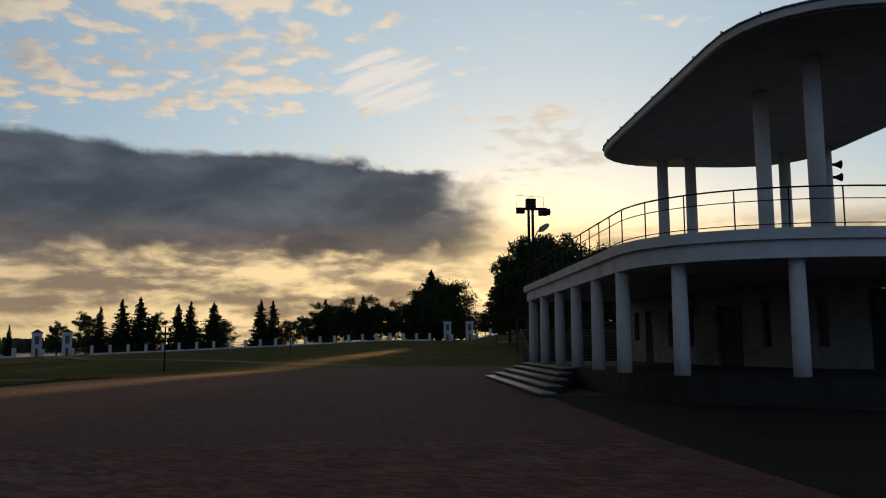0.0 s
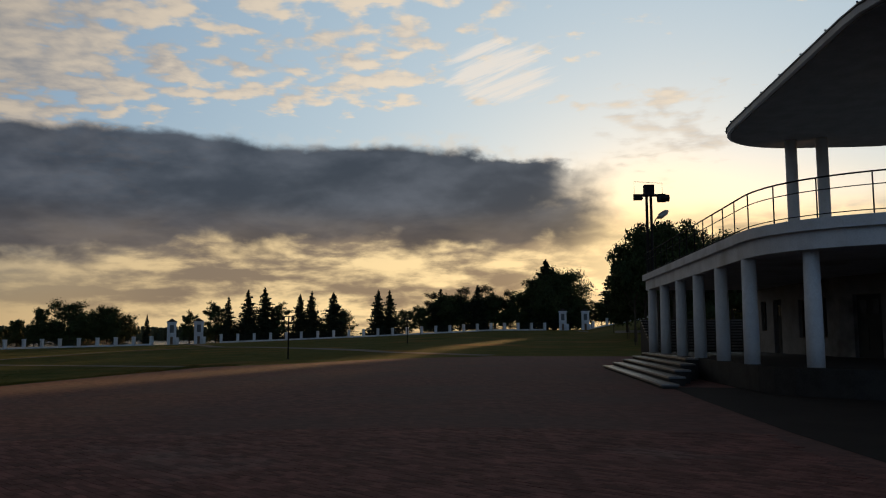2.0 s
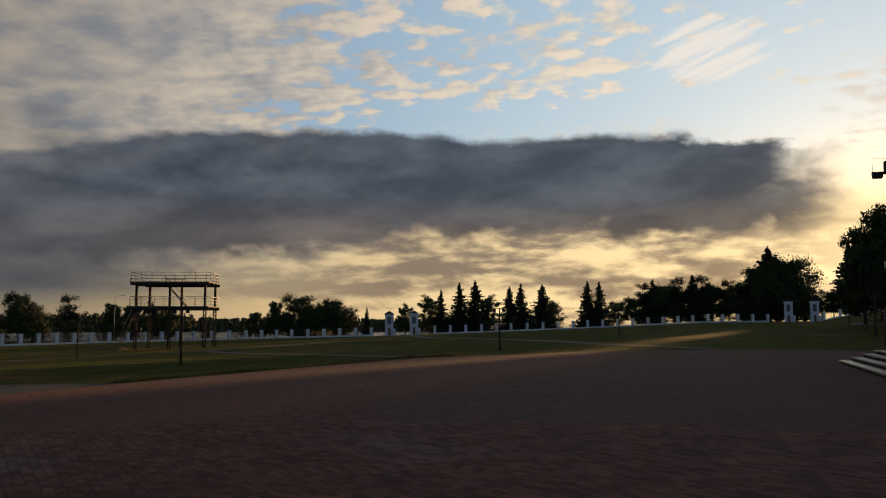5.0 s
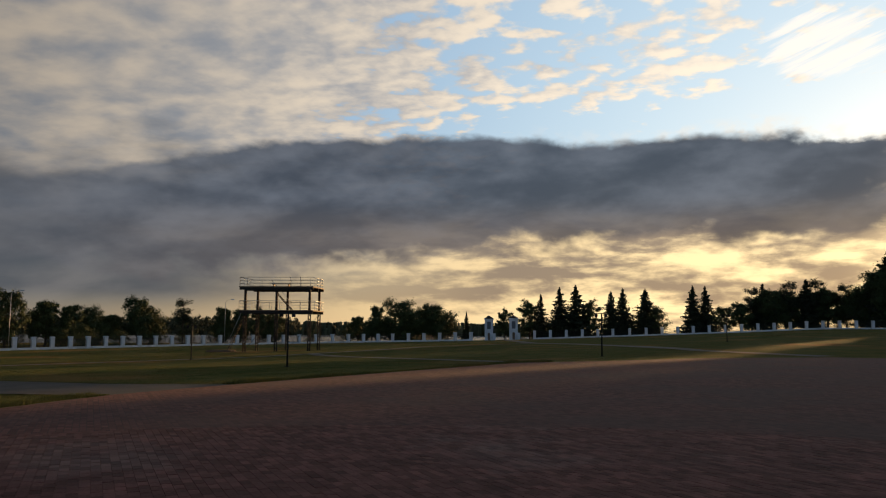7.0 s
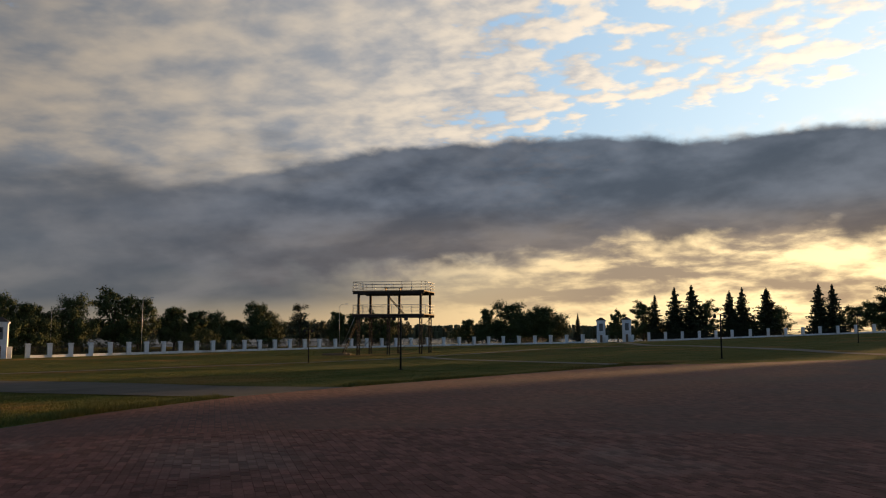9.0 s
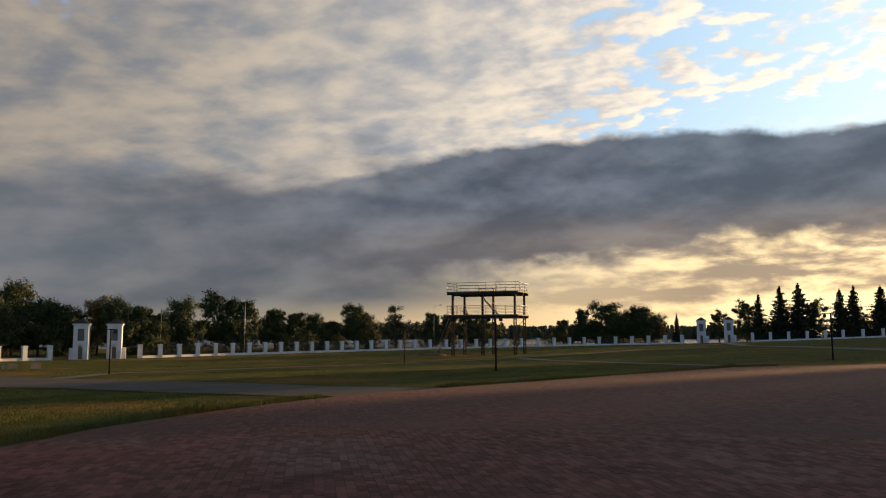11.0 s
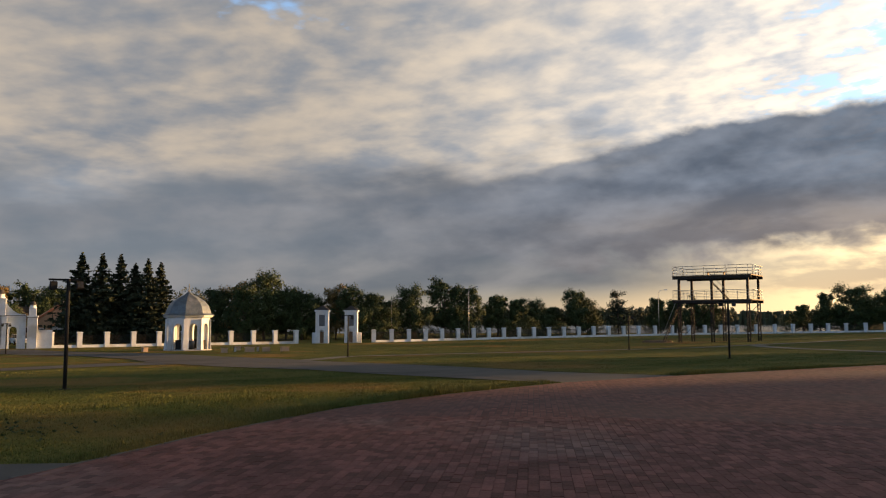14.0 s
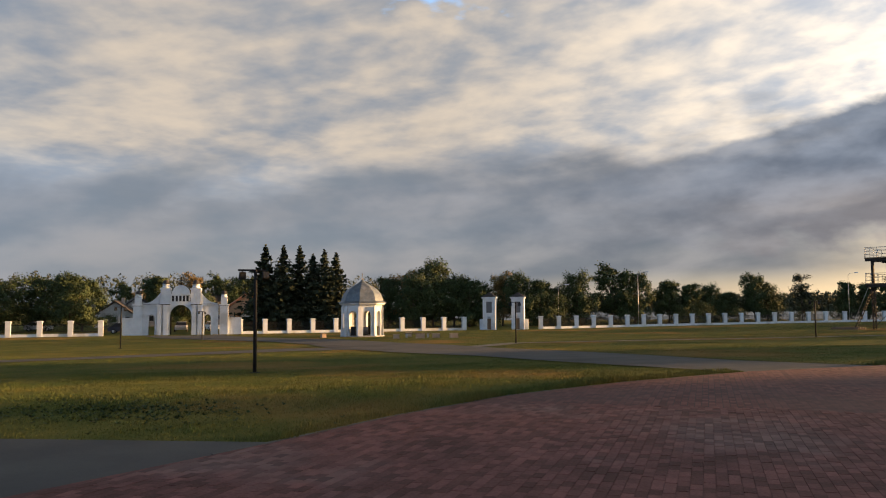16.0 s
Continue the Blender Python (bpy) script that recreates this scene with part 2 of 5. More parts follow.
SLATE = material("dark_roof_sheet", (0.055, 0.048, 0.046), (0.038, 0.034, 0.032), 0.7, 3, 30, 0.2)
ROOFTILE = material("clay_tile_roof", (0.42, 0.16, 0.08), (0.32, 0.12, 0.06), 0.8, 3, 30, 0.3)
GLASS = material("dark_glass", (0.02, 0.022, 0.025), (0.03, 0.03, 0.035), 0.2, 2, 10, 0.0)
NEEDLES = material("spruce_needles", (0.019, 0.029, 0.015), (0.034, 0.042, 0.020), 0.8, 0.8, 6, 0.0, spread=0.35)
DOORPAINT = material("dark_door_paint", (0.040, 0.042, 0.036), (0.025, 0.027, 0.024), 0.6, 3, 30, 0.2)
LEAVES = material("leaves", (0.027, 0.045, 0.014), (0.048, 0.066, 0.021), 0.8, 0.6, 5, 0.0, spread=0.4)
AUTUMN = material("turning_leaves", (0.11, 0.085, 0.026), (0.17, 0.105, 0.03), 0.7, 0.6, 5, 0.0, spread=0.4)
FARWOOD = material("far_wood", (0.05, 0.06, 0.03), (0.075, 0.075, 0.04), 0.9, 0.05, 0.6, 0.0, spread=0.3)
WATER = material("lake_water", (0.05, 0.06, 0.07), (0.06, 0.07, 0.08), 0.2, 0.05, 0.5, 0.02)


def paving_material():
    """Clay pavers in rows, with joints, worn and stained."""
    m = bpy.data.materials.new("clay_pavers")
    m.use_nodes = True
    tree = m.node_tree
    bsdf = tree.nodes["Principled BSDF"]
    coord = tree.nodes.new("ShaderNodeTexCoord")
    turn = tree.nodes.new("ShaderNodeMapping")
    turn.inputs["Rotation"].default_value = (0, 0, radians(-143))
    tree.links.new(coord.outputs["Object"], turn.inputs[0])
    p = Val(tree, turn.outputs[0])
    brick = tree.nodes.new("ShaderNodeTexBrick")
    tree.links.new(p.socket, brick.inputs["Vector"])
    for key, v in (("Scale", 1.0), ("Mortar Size", 0.006), ("Brick Width", 0.208), ("Row Height", 0.108), ("Bias", 0.0)):
        brick.inputs[key].default_value = v
    brick.inputs["Color1"].default_value = (0.21, 0.088, 0.076, 1)
    brick.inputs["Color2"].default_value = (0.105, 0.047, 0.043, 1)
    brick.inputs["Mortar"].default_value = (0.085, 0.055, 0.05, 1)
    big = fbm(tree, p, 0.22, 5, 0.6)
    col = blend(tree, big.smooth(0.42, 0.66) * 0.6, Val(tree, brick.outputs["Color"]), (0.105, 0.068, 0.064))
    col = blend(tree, fbm(tree, p, 2.6, 5, 0.65).smooth(0.5, 0.72) * 0.4, col, (0.22, 0.115, 0.10))
    tree.links.new(col.socket, bsdf.inputs["Base Color"])
    bsdf.inputs["Roughness"].default_value, bsdf.inputs["Specular IOR Level"].default_value = 0.9, 0.15
    bn = tree.nodes.new("ShaderNodeBump")
    bn.inputs["Strength"].default_value, bn.inputs["Distance"].default_value = 0.5, 0.006
    tree.links.new((Val(tree, brick.outputs["Fac"]) * -1.0 + fbm(tree, p, 30, 3) * 0.5).socket, bn.inputs["Height"])
    tree.links.new(bn.outputs[0], bsdf.inputs["Normal"])
    return m


PAVING = paving_material()
PAVER = material("clay_paver", (0.20, 0.086, 0.074), (0.125, 0.056, 0.05), 0.9, 1.1, 30, 0.3, c3=(0.175, 0.105, 0.096), spread=0.34, gloss=0.15)


# ---- mesh helpers ----
def box(bm, x0, y0, z0, x1, y1, z1, m=None, taper=0.0):
    c = [(x0, y0, z0), (x1, y0, z0), (x1, y1, z0), (x0, y1, z0),
         (x0 + taper, y0 + taper, z1), (x1 - taper, y0 + taper, z1), (x1 - taper, y1 - taper, z1), (x0 + taper, y1 - taper, z1)]
    v = [bm.verts.new(m @ Vector(p) if m else p) for p in c]
    for f in ((3, 2, 1, 0), (4, 5, 6, 7), (0, 1, 5, 4), (1, 2, 6, 5), (2, 3, 7, 6), (3, 0, 4, 7)):
        bm.faces.new([v[i] for i in f])
    return bm


def ring(bm, cx, cy, profile, n=24, m=None, phase=0.0, smooth=True):
    """A turned body from (radius, z) pairs."""
    rows = []
    for r, z in profile:
        rows.append([bm.verts.new((m or Matrix()) @ Vector((cx + r * math.cos(phase + 2 * math.pi * i / n), cy + r * math.sin(phase + 2 * math.pi * i / n), z))) for i in range(n)])
    for a, b in zip(rows, rows[1:]):
        for i in range(n):
            bm.faces.new((a[i], a[(i + 1) % n], b[(i + 1) % n], b[i])).smooth = smooth
    bm.faces.new(rows[0][::-1])
    bm.faces.new(rows[-1])
    return bm


def tube(bm, pts, r, n=6, r2=None):
    """A round bar along a line of points."""
    pts = [Vector(p) for p in pts]
    rows = []
    for i, p in enumerate(pts):
        d = (pts[min(i + 1, len(pts) - 1)] - pts[max(i - 1, 0)]).normalized()
        a = d.orthogonal().normalized() if abs(d.z) > 0.95 else d.cross(Vector((0, 0, 1))).normalized()
        b = d.cross(a)
        rr = r if r2 is None else r + (r2 - r) * i / (len(pts) - 1)
        rows.append([bm.verts.new(p + rr * (math.cos(2 * math.pi * k / n) * a + math.sin(2 * math.pi * k / n) * b)) for k in range(n)])
    for a, b in zip(rows, rows[1:]):
        for k in range(n):
            bm.faces.new((a[k], a[(k + 1) % n], b[(k + 1) % n], b[k])).smooth = True
    bm.faces.new(rows[0][::-1])
    bm.faces.new(rows[-1])
    return bm


def prism(bm, outline, z0, z1, m=None):
    """A flat body with the given outline, counted anticlockwise."""
    m = m or Matrix()
    lo = [bm.verts.new(m @ Vector((x, y, z0))) for x, y in outline]
    hi = [bm.verts.new(m @ Vector((x, y, z1))) for x, y in outline]
    n = len(outline)
    for i in range(n):
        bm.faces.new((lo[i], lo[(i + 1) % n], hi[(i + 1) % n], hi[i]))
    bm.faces.new(lo[::-1])
    bm.faces.new(hi)
    return bm


def part(name, bm, mat, parent=None, label="", fix=True):
    me = bpy.data.meshes.new(name)
    if fix:
        bmesh.ops.recalc_face_normals(bm, faces=bm.faces)
    bm.to_mesh(me)
    bm.free()
    me.materials.append(mat)
    ob = new(name, me)
    if parent:
        ob.parent = parent
    if label:
        ob["label"] = label
    return ob


def thing(name, m, label, category, group="", kind=""):
    ob = new(name)
    ob.empty_display_size = 0.3
    ob.matrix_basis = m
    return tagged(ob, label, category, group, kind)


B = bmesh.new


def wall_with_openings(bm, length, height, depth, openings, arc=10, m=None):
    """A wall along x from 0, its back at y = depth. Openings: (x0, x1, z0, z1, arched); z1 is the crown."""
    m = m or Matrix()
    cuts = sorted(openings)
    xs = 0.0
    for x0, x1, z0, z1, arched in cuts:
        if x0 > xs:
            box(bm, xs, 0, 0, x0, depth, height, m)
        if z0 > 0:
            box(bm, x0, 0, 0, x1, depth, z0, m)
        half = (x1 - x0) / 2
        if arched:
            spring = z1 - half
            pts = [(x0 + half - half * math.cos(math.pi * i / arc), spring + half * math.sin(math.pi * i / arc)) for i in range(arc + 1)]
        else:
            pts = [(x0, z1), (x1, z1)]
        for (ax, az_), (bx, bz) in zip(pts, pts[1:]):
            c = [(ax, 0, az_), (bx, 0, bz), (bx, 0, height), (ax, 0, height), (ax, depth, az_), (bx, depth, bz), (bx, depth, height), (ax, depth, height)]
            v = [bm.verts.new(m @ Vector(p)) for p in c]
            for f in ((0, 1, 2, 3), (7, 6, 5, 4), (0, 4, 5, 1), (3, 2, 6, 7), (1, 5, 6, 2), (0, 3, 7, 4)):
                bm.faces.new([v[i] for i in f])
        xs = x1
    if xs < length:
        box(bm, xs, 0, 0, length, depth, height, m)
    bmesh.ops.remove_doubles(bm, verts=bm.verts, dist=0.0004)
    return bm


# ---- ground ----
def slope(x, y):
    """Height of the ground: level round the square, falling gently to the left, rising ahead."""
    u, v = min(max(0.0, -x - 17), 125.0), min(max(0.0, y - 58), 175.0)
    z = -0.0313 * u + 0.0199 * v + -0.00013 * u * v + 0.000123 * u * u + -0.0000187 * v * v
    if x > 7 and y > 62:   # grassy bank behind the pavilion
        k = min(1.0, (y - 62) / 50)
        z += min(4.0, (x - 7) * 0.2) * k * k * (3 - 2 * k)
    d = math.hypot(x, y)
    if x < -20 and y > 30 and d > 215:
        k = min(1.0, (d - 215) / 80) * min(1.0, (-x - 20) / 60)
        z -= 9.0 * k * k * (3 - 2 * k)
    return z


EDGE = [(-30, 12), (-16, 4), (-8, -2.0), (-3, -6.9), (1.44, -10.5), (3.35, -12.2), (6, -14.1), (9.1, -15.5), (13.4, -16.8), (17.4, -17.1), (27, -17.3),
        (38, -17.3), (43, -14.4), (48, -12.8), (52, -11.4), (56.8, -7.6), (59.2, -4.6)]


def plaza_edge(y):
    for (y0, x0), (y1, x1) in zip(EDGE, EDGE[1:]):
        if y0 <= y <= y1:
            return x0 + (x1 - x0) * (y - y0) / (y1 - y0)
    return EDGE[0][1] if y < EDGE[0][0] else EDGE[-1][1]


def build_ground():
    bm = B()
    radii = [0.0]
    r = 2.0
    while r < 4000:
        radii.append(r)
        r *= 1.075 if r < 320 else 1.35
    n = 180
    rows = []
    for r in radii:
        rows.append([bm.verts.new((r * math.cos(2 * math.pi * k / n), r * math.sin(2 * math.pi * k / n),
                                   slope(r * math.cos(2 * math.pi * k / n), r * math.sin(2 * math.pi * k / n)))) for k in range(n if r else 1)])
    for a, b in zip(rows, rows[1:]):
        for k in range(n):
            k2 = (k + 1) % n
            bm.faces.new((a[0], b[k], b[k2]) if len(a) == 1 else (a[k], b[k], b[k2], a[k2])).smooth = True
    tagged(part("ground", bm, LAWN), "mown autumn lawn with dry yellowish patches", "lawn", kind="structure")
    # the square
    bm = B()
    rows = []
    y = -30.0
    while y <= 59.21:
        x0 = plaza_edge(y)
        rows.append([bm.verts.new((x0 + (60 - x0) * k / 8, y, slope(x0, y) + 0.03)) for k in range(9)])
        y += 0.446
    for a, b in zip(rows, rows[1:]):
        for k in range(8):
            bm.faces.new((a[k], a[k + 1], b[k + 1], b[k]))
    return tagged(part("plaza", bm, PAVING), "wide square paved with worn red clay pavers", "pavement", kind="structure")


plaza = build_ground()


def strip(name, left, right, lift, mat, label, category="path"):
    """A path between two edge lines, laid on the slope."""
    bm = B()
    rows = []
    for (ax, ay), (bx, by) in zip(left, right):
        rows.append([bm.verts.new((ax + (bx - ax) * k / 4, ay + (by - ay) * k / 4, slope(ax + (bx - ax) * k / 4, ay + (by - ay) * k / 4) + lift)) for k in range(5)])
    for a, b in zip(rows, rows[1:]):
        for k in range(4):
            bm.faces.new((a[k], a[k + 1], b[k + 1], b[k]))
    return tagged(part(name, bm, mat), label, category, kind="structure")


def fine(line, step=2.0):
    out = []
    for (ax, ay), (bx, by) in zip(line, line[1:]):
        n = max(1, int(math.hypot(bx - ax, by - ay) / step))
        out += [(ax + (bx - ax) * i / n, ay + (by - ay) * i / n) for i in range(n)]
    return out + [line[-1]]


def ribbon(line, width):
    """Both edges of a path of even width along a line."""
    pts = [Vector(p) for p in fine(line)]
    left, right = [], []
    for i, p in enumerate(pts):
        d = (pts[min(i + 1, len(pts) - 1)] - pts[max(i - 1, 0)]).normalized()
        nrm = Vector((-d.y, d.x)) * width / 2
        left.append(tuple(p + nrm))
        right.append(tuple(p - nrm))
    return left, right


strip("path", [(-10.5, 1.5), (-12.0, -1.7), (-16, -10), (-22, -22)], [(-9.9, 1.2), (-6.0, -3.0), (-4, -10), (-4, -22)], 0.02, ASPHALT, "grey asphalt path beside the square")
strip("apron", [(3.2, 25.2), (3.35, 20.0), (3.6, 14.0), (4.5, 4.0), (6, -10)], [(5.4, 25.2), (8, 20.6), (20, 14.0), (30, 4.0), (30, -10)], 0.036, DARKGROUND, "very dark strip of ground along the pavilion", "pavement")
strip("path", fine([(-16.6, 18.0), (-22.4, 17.4), (-28.2, 18.1), (-35.8, 18.4), (-42.9, 18.0)], 99), fine([(-16.0, 13.4), (-20.5, 12.9), (-26.0, 12.6), (-32.0, 12.6), (-40.4, 11.0)], 99), 0.025, ASPHALT, "grey asphalt path across the lawn")
strip("path", [(-42.9, 18.0), (-52, 18.3), (-62, 17.3), (-78.3, 16.2), (-86, 12.5), (-97, 9), (-108, 7)], [(-40.4, 11.0), (-52, 10.0), (-62, 10.5), (-74, 9), (-84, 5), (-96, 0), (-108, -2)], 0.028, ASPHALT, "grey asphalt forecourt between chapel and gate")
strip("path", [(-51.5, 10.2), (-51.8, 7.2), (-46.5, 0.5), (-43.2, -4.6), (-38, -14)], [(-46.0, 10.6), (-46.4, 7.3), (-42.6, 0.4), (-40.2, -4.2), (-35.6, -14)], 0.022, ASPHALT, "grey path turning off beside the lawn")
strip("path", *ribbon([(-5, 60.5), (-14.6, 66.4), (-21.3, 75.8), (-34.8, 94), (-46, 106), (-62, 135), (-80, 169)], 1.8), 0.03, PALE, "narrow pale path over the lawn")
strip("path", *ribbon([(-46.5, 105), (-55, 93), (-53.3, 77), (-53.2, 66), (-53, 47), (-53.5, 32), (-54, 24), (-47, 18)], 1.5), 0.022, PALE, "trodden pale path over the lawn")
strip("path", *ribbon([(-17.4, 38.8), (-21.6, 42.5), (-28.4, 47.7), (-37.5, 54.3), (-48.6, 61.8), (-53, 66)], 1.3), 0.026, PALE, "narrow pale path over the lawn")
SOIL = material("bare_soil", (0.035, 0.028, 0.02), (0.055, 0.043, 0.03), 0.95, 1.5, 20, 0.5, gloss=0.05)
for soil_line, soil_width in (([(-57, 12), (-51.9, 7.3), (-46.6, 0.6), (-43.3, -4.5), (-38.2, -13.8)], 0.22), ([(-43.5, 18.1), (-35.8, 18.5), (-28.2, 18.2), (-22.4, 17.5), (-17.2, 18.1)], 0.14),
                              ([(-54.8, 26), (-56, 36), (-58.5, 46), (-60.5, 57), (-61.4, 64)], 0.6), ([(-52.3, 25), (-51.8, 33), (-51.4, 42), (-51.2, 48)], 0.35)):
    strip("soil_edge", *ribbon(soil_line, soil_width), 0.034, SOIL, "bare dark soil along the cut edge of the lawn", "soil")
strip("path", *ribbon([(4.2, 205), (7.5, 165), (9.5, 140), (12, 110), (14, 80)], 2.0), 0.028, PALE, "pale path along the foot of the bank")

# ---- pavilion ----
PAV = pose(5.2, 20.0, 0, 0, 0, 3.4)


def apse(inset=0.0, x0=0.16, x1=12.64, y0=-0.32, y1=21.2, ry=4.6, power=2.35, n=20, back=True):
    """Outline of the terrace: straight sides and a rounded near end."""
    cx, rx = (x0 + x1) / 2, (x1 - x0) / 2 - inset
    out = [(cx - rx, y1 - inset)] if back else []
    for i in range(n + 1):
        a = math.pi * i / n
        c, s = math.cos(a), math.sin(a)
        out.append((cx - rx * math.copysign(abs(c) ** (2 / power), c), y0 + inset + (ry - (ry - 0.0) * abs(s) ** (2 / power))))
    if back:
        out.append((cx + rx, y1 - inset))
    return out


def rounded(x0, x1, y0, y1, r, power=2.4, n=8):
    out = []
    for cx, cy, a0 in ((x1 - r, y1 - r, 0), (x0 + r, y1 - r, 90), (x0 + r, y0 + r, 180), (x1 - r, y0 + r, 270)):
        for i in range(n + 1):
            a = radians(a0 + 90 * i / n)
            c, s = math.cos(a), math.sin(a)
            out.append((cx + r * math.copysign(abs(c) ** (2 / power), c), cy + r * math.copysign(abs(s) ** (2 / power), s)))
    return out


FLOOR, SOFF, TERR, ROOF = 0.75, 3.75, 4.5, 9.2
pav = thing("pavilion", PAV, "white two-storey pavilion with round columns, terrace and wide flat roof", "pavilion")
part("platform", prism(B(), apse(0.12), -0.1, FLOOR), DARKSTONE, pav, "very dark stone platform")
part("terrace_slab", prism(B(), apse(0.14), SOFF, SOFF + 0.46), WHITE, pav)
part("cornice", prism(B(), apse(0.0), SOFF + 0.463, TERR), WHITE, pav)
SIDE_COLUMNS = [4.48, 7.59, 10.78, 13.9, 17.3, 20.45]
LOW_COLUMNS = [(0.5, y) for y in SIDE_COLUMNS] + [(1.42, 2.15), (3.95, 0.55), (6.8, 0.2), (9.3, 0.55), (11.4, 2.15)] + [(12.3, y) for y in SIDE_COLUMNS]
column_mesh = None
for x, y in LOW_COLUMNS:
    if column_mesh is None:
        ob = part("column", ring(B(), 0, 0, [(0.222, FLOOR), (0.218, FLOOR + 1.2), (0.20, SOFF + 0.01)], 28), WHITE, pav)
        column_mesh = ob.data
    else:
        ob = new("column", column_mesh)
        ob.parent = pav
    ob.location = (x, y, 0)
upper_mesh = None
for x, y in [(4.66, 0.6), (4.61, 3.5), (5.69, 12.3), (4.63, 12.6), (9.16, 11.3), (10.26, 10.2)]:
    if upper_mesh is None:
        ob = part("upper_column", ring(B(), 0, 0, [(0.22, TERR - 0.02), (0.22, ROOF + 0.05)], 24), WHITE, pav)
        upper_mesh = ob.data
    else:
        ob = new("upper_column", upper_mesh)
        ob.parent = pav
    ob.location = (x, y, 0)
part("soffit", prism(B(), rounded(1.97, 10.88, -2.78, 13.9, 3.4), ROOF - 0.07, ROOF - 0.024), SOFFIT, pav, "dark grey roof underside")
part("roof", prism(B(), rounded(1.85, 11.0, -2.9, 14.0, 3.5), ROOF - 0.02, ROOF + 0.17), WHITE, pav, "thin flat roof with a pale fascia")
part("roof_edge", prism(B(), rounded(1.81, 11.04, -2.94, 14.04, 3.5), ROOF + 0.174, ROOF + 0.21), TIN, pav, "sheet metal roof edge")
for i, (x, y) in enumerate(fine(rounded(1.81, 11.04, -2.94, 14.04, 3.5), 0.9)[::2]):
    d = (Vector((x, y)) - Vector((6.4, 5.3))).normalized()
    part("roof_seam", box(B(), -0.02, -0.45, ROOF + 0.213, 0.02, 0.02, ROOF + 0.25, pose(x, y, 0, 0, 0, math.degrees(math.atan2(d.y, d.x)) - 90)), TIN, pav)

# inner walls with doors and windows
INNER = [((5.6, 21.1), (5.9, 12.0), [(0.6, 1.3, 1.0, 2.4, 0), (2.2, 3.2, 0.0, 2.4, 0), (5.2, 5.8, 0.7, 2.3, 0), (7.4, 8.0, 0.7, 2.3, 0)]),
         ((5.9, 12.0), (7.6, 7.5), [(0.7, 2.0, 0.0, 2.3, 0), (3.0, 3.4, 0.7, 2.4, 0)]),
         ((7.6, 7.5), (9.6, 4.6), [(0.5, 0.9, 0.7, 2.4, 0), (2.2, 3.4, 0.0, 2.6, 0)]),
         ((9.6, 4.6), (12.0, 4.2), [])]
for (ax, ay), (bx, by), holes in INNER:
    length = math.hypot(bx - ax, by - ay)
    m = pose(ax, ay, FLOOR + 0.004, 0, 0, math.degrees(math.atan2(by - ay, bx - ax)))
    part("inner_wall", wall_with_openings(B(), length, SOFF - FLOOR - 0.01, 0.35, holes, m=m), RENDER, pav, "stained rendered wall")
    for x0, x1, z0, z1, _ in holes:
        if z0 > 0:
            w = part("window", box(box(box(box(B(), x0, 0.14, z0, x0 + 0.05, 0.2, z1, m), x1 - 0.05, 0.14, z0, x1, 0.2, z1, m), x0 + 0.05, 0.14, z0, x1 - 0.05, 0.2, z0 + 0.05, m), x0 + 0.05, 0.14, z1 - 0.05, x1 - 0.05, 0.2, z1, m), WOOD, pav, "narrow dark-framed window")
            part("pane", box(B(), x0 + 0.05, 0.16, z0 + 0.05, x1 - 0.05, 0.175, z1 - 0.05, m), GLASS, w, "dark window glass")
        else:
            w = part("door", box(B(), x0 + 0.02, 0.16, 0.01, x1 - 0.02, 0.22, z1 - 0.02, m), DOORPAINT, pav, "dark painted panelled door")
            for k in range(2):
                c = x0 + (x1 - x0) * (0.28 + 0.44 * k)
                part("glazed_panel", box(B(), c - 0.13, 0.135, z1 - 0.75, c + 0.13, 0.158, z1 - 0.25, m), GLASS, w)
                part("door_panel", box(B(), c - 0.16, 0.14, 0.25, c + 0.16, 0.158, 1.1, m), DOORPAINT, w)
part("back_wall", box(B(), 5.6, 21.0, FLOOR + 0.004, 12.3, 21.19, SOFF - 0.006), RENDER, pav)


def arc_points(line, step):
    """Points at even steps along a line."""
    out, left = [Vector(line[0])], step
    for a, b in zip(line, line[1:]):
        a, b = Vector(a), Vector(b)
        seg = (b - a).length
        while seg >= left:
            a = a + (b - a).normalized() * left
            seg -= left
            out.append(a.copy())
            left = step
        left -= seg
    return out


rail = thing("railing", PAV, "thin dark steel railing round the terrace edge", "railing")
EDGE_LINE = apse(0.18, n=60)
post_mesh = None
for p in arc_points(EDGE_LINE, 1.32):
    if post_mesh is None:
        ob = part("post", ring(B(), 0, 0, [(0.02, TERR), (0.02, TERR + 1.06)], 8), STEEL, rail)
        post_mesh = ob.data
    else:
        ob = new("post", post_mesh)
        ob.parent = rail
    ob.location = (p.x, p.y, 0)
for z, r in ((0.12, 0.014), (0.74, 0.014), (1.06, 0.024)):
    part("rail", tube(B(), [(x, y, TERR + z) for x, y in EDGE_LINE], r, 6), STEEL, rail)

# entrance steps: from the long side down to the square
steps = thing("entrance_steps", PAV, "low polished stone steps up to the colonnade", "steps", kind="structure")
for i in range(5):
    top, x0, y0 = 0.15 * (i + 1), -2.05 + 0.46 * i, 4.7 + 1.35 * i
    # shade on the risers is put into their colour, darker than the treads
    part("riser", box(B(), x0 + 0.05, y0 + 0.05, -0.05, x0 + 0.508 if i < 4 else 0.27, 19.6, top - 0.052), DARKSTONE, steps, "stone riser, shade put into its dark tone")
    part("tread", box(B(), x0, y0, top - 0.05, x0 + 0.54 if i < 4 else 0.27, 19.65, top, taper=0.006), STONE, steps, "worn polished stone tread")

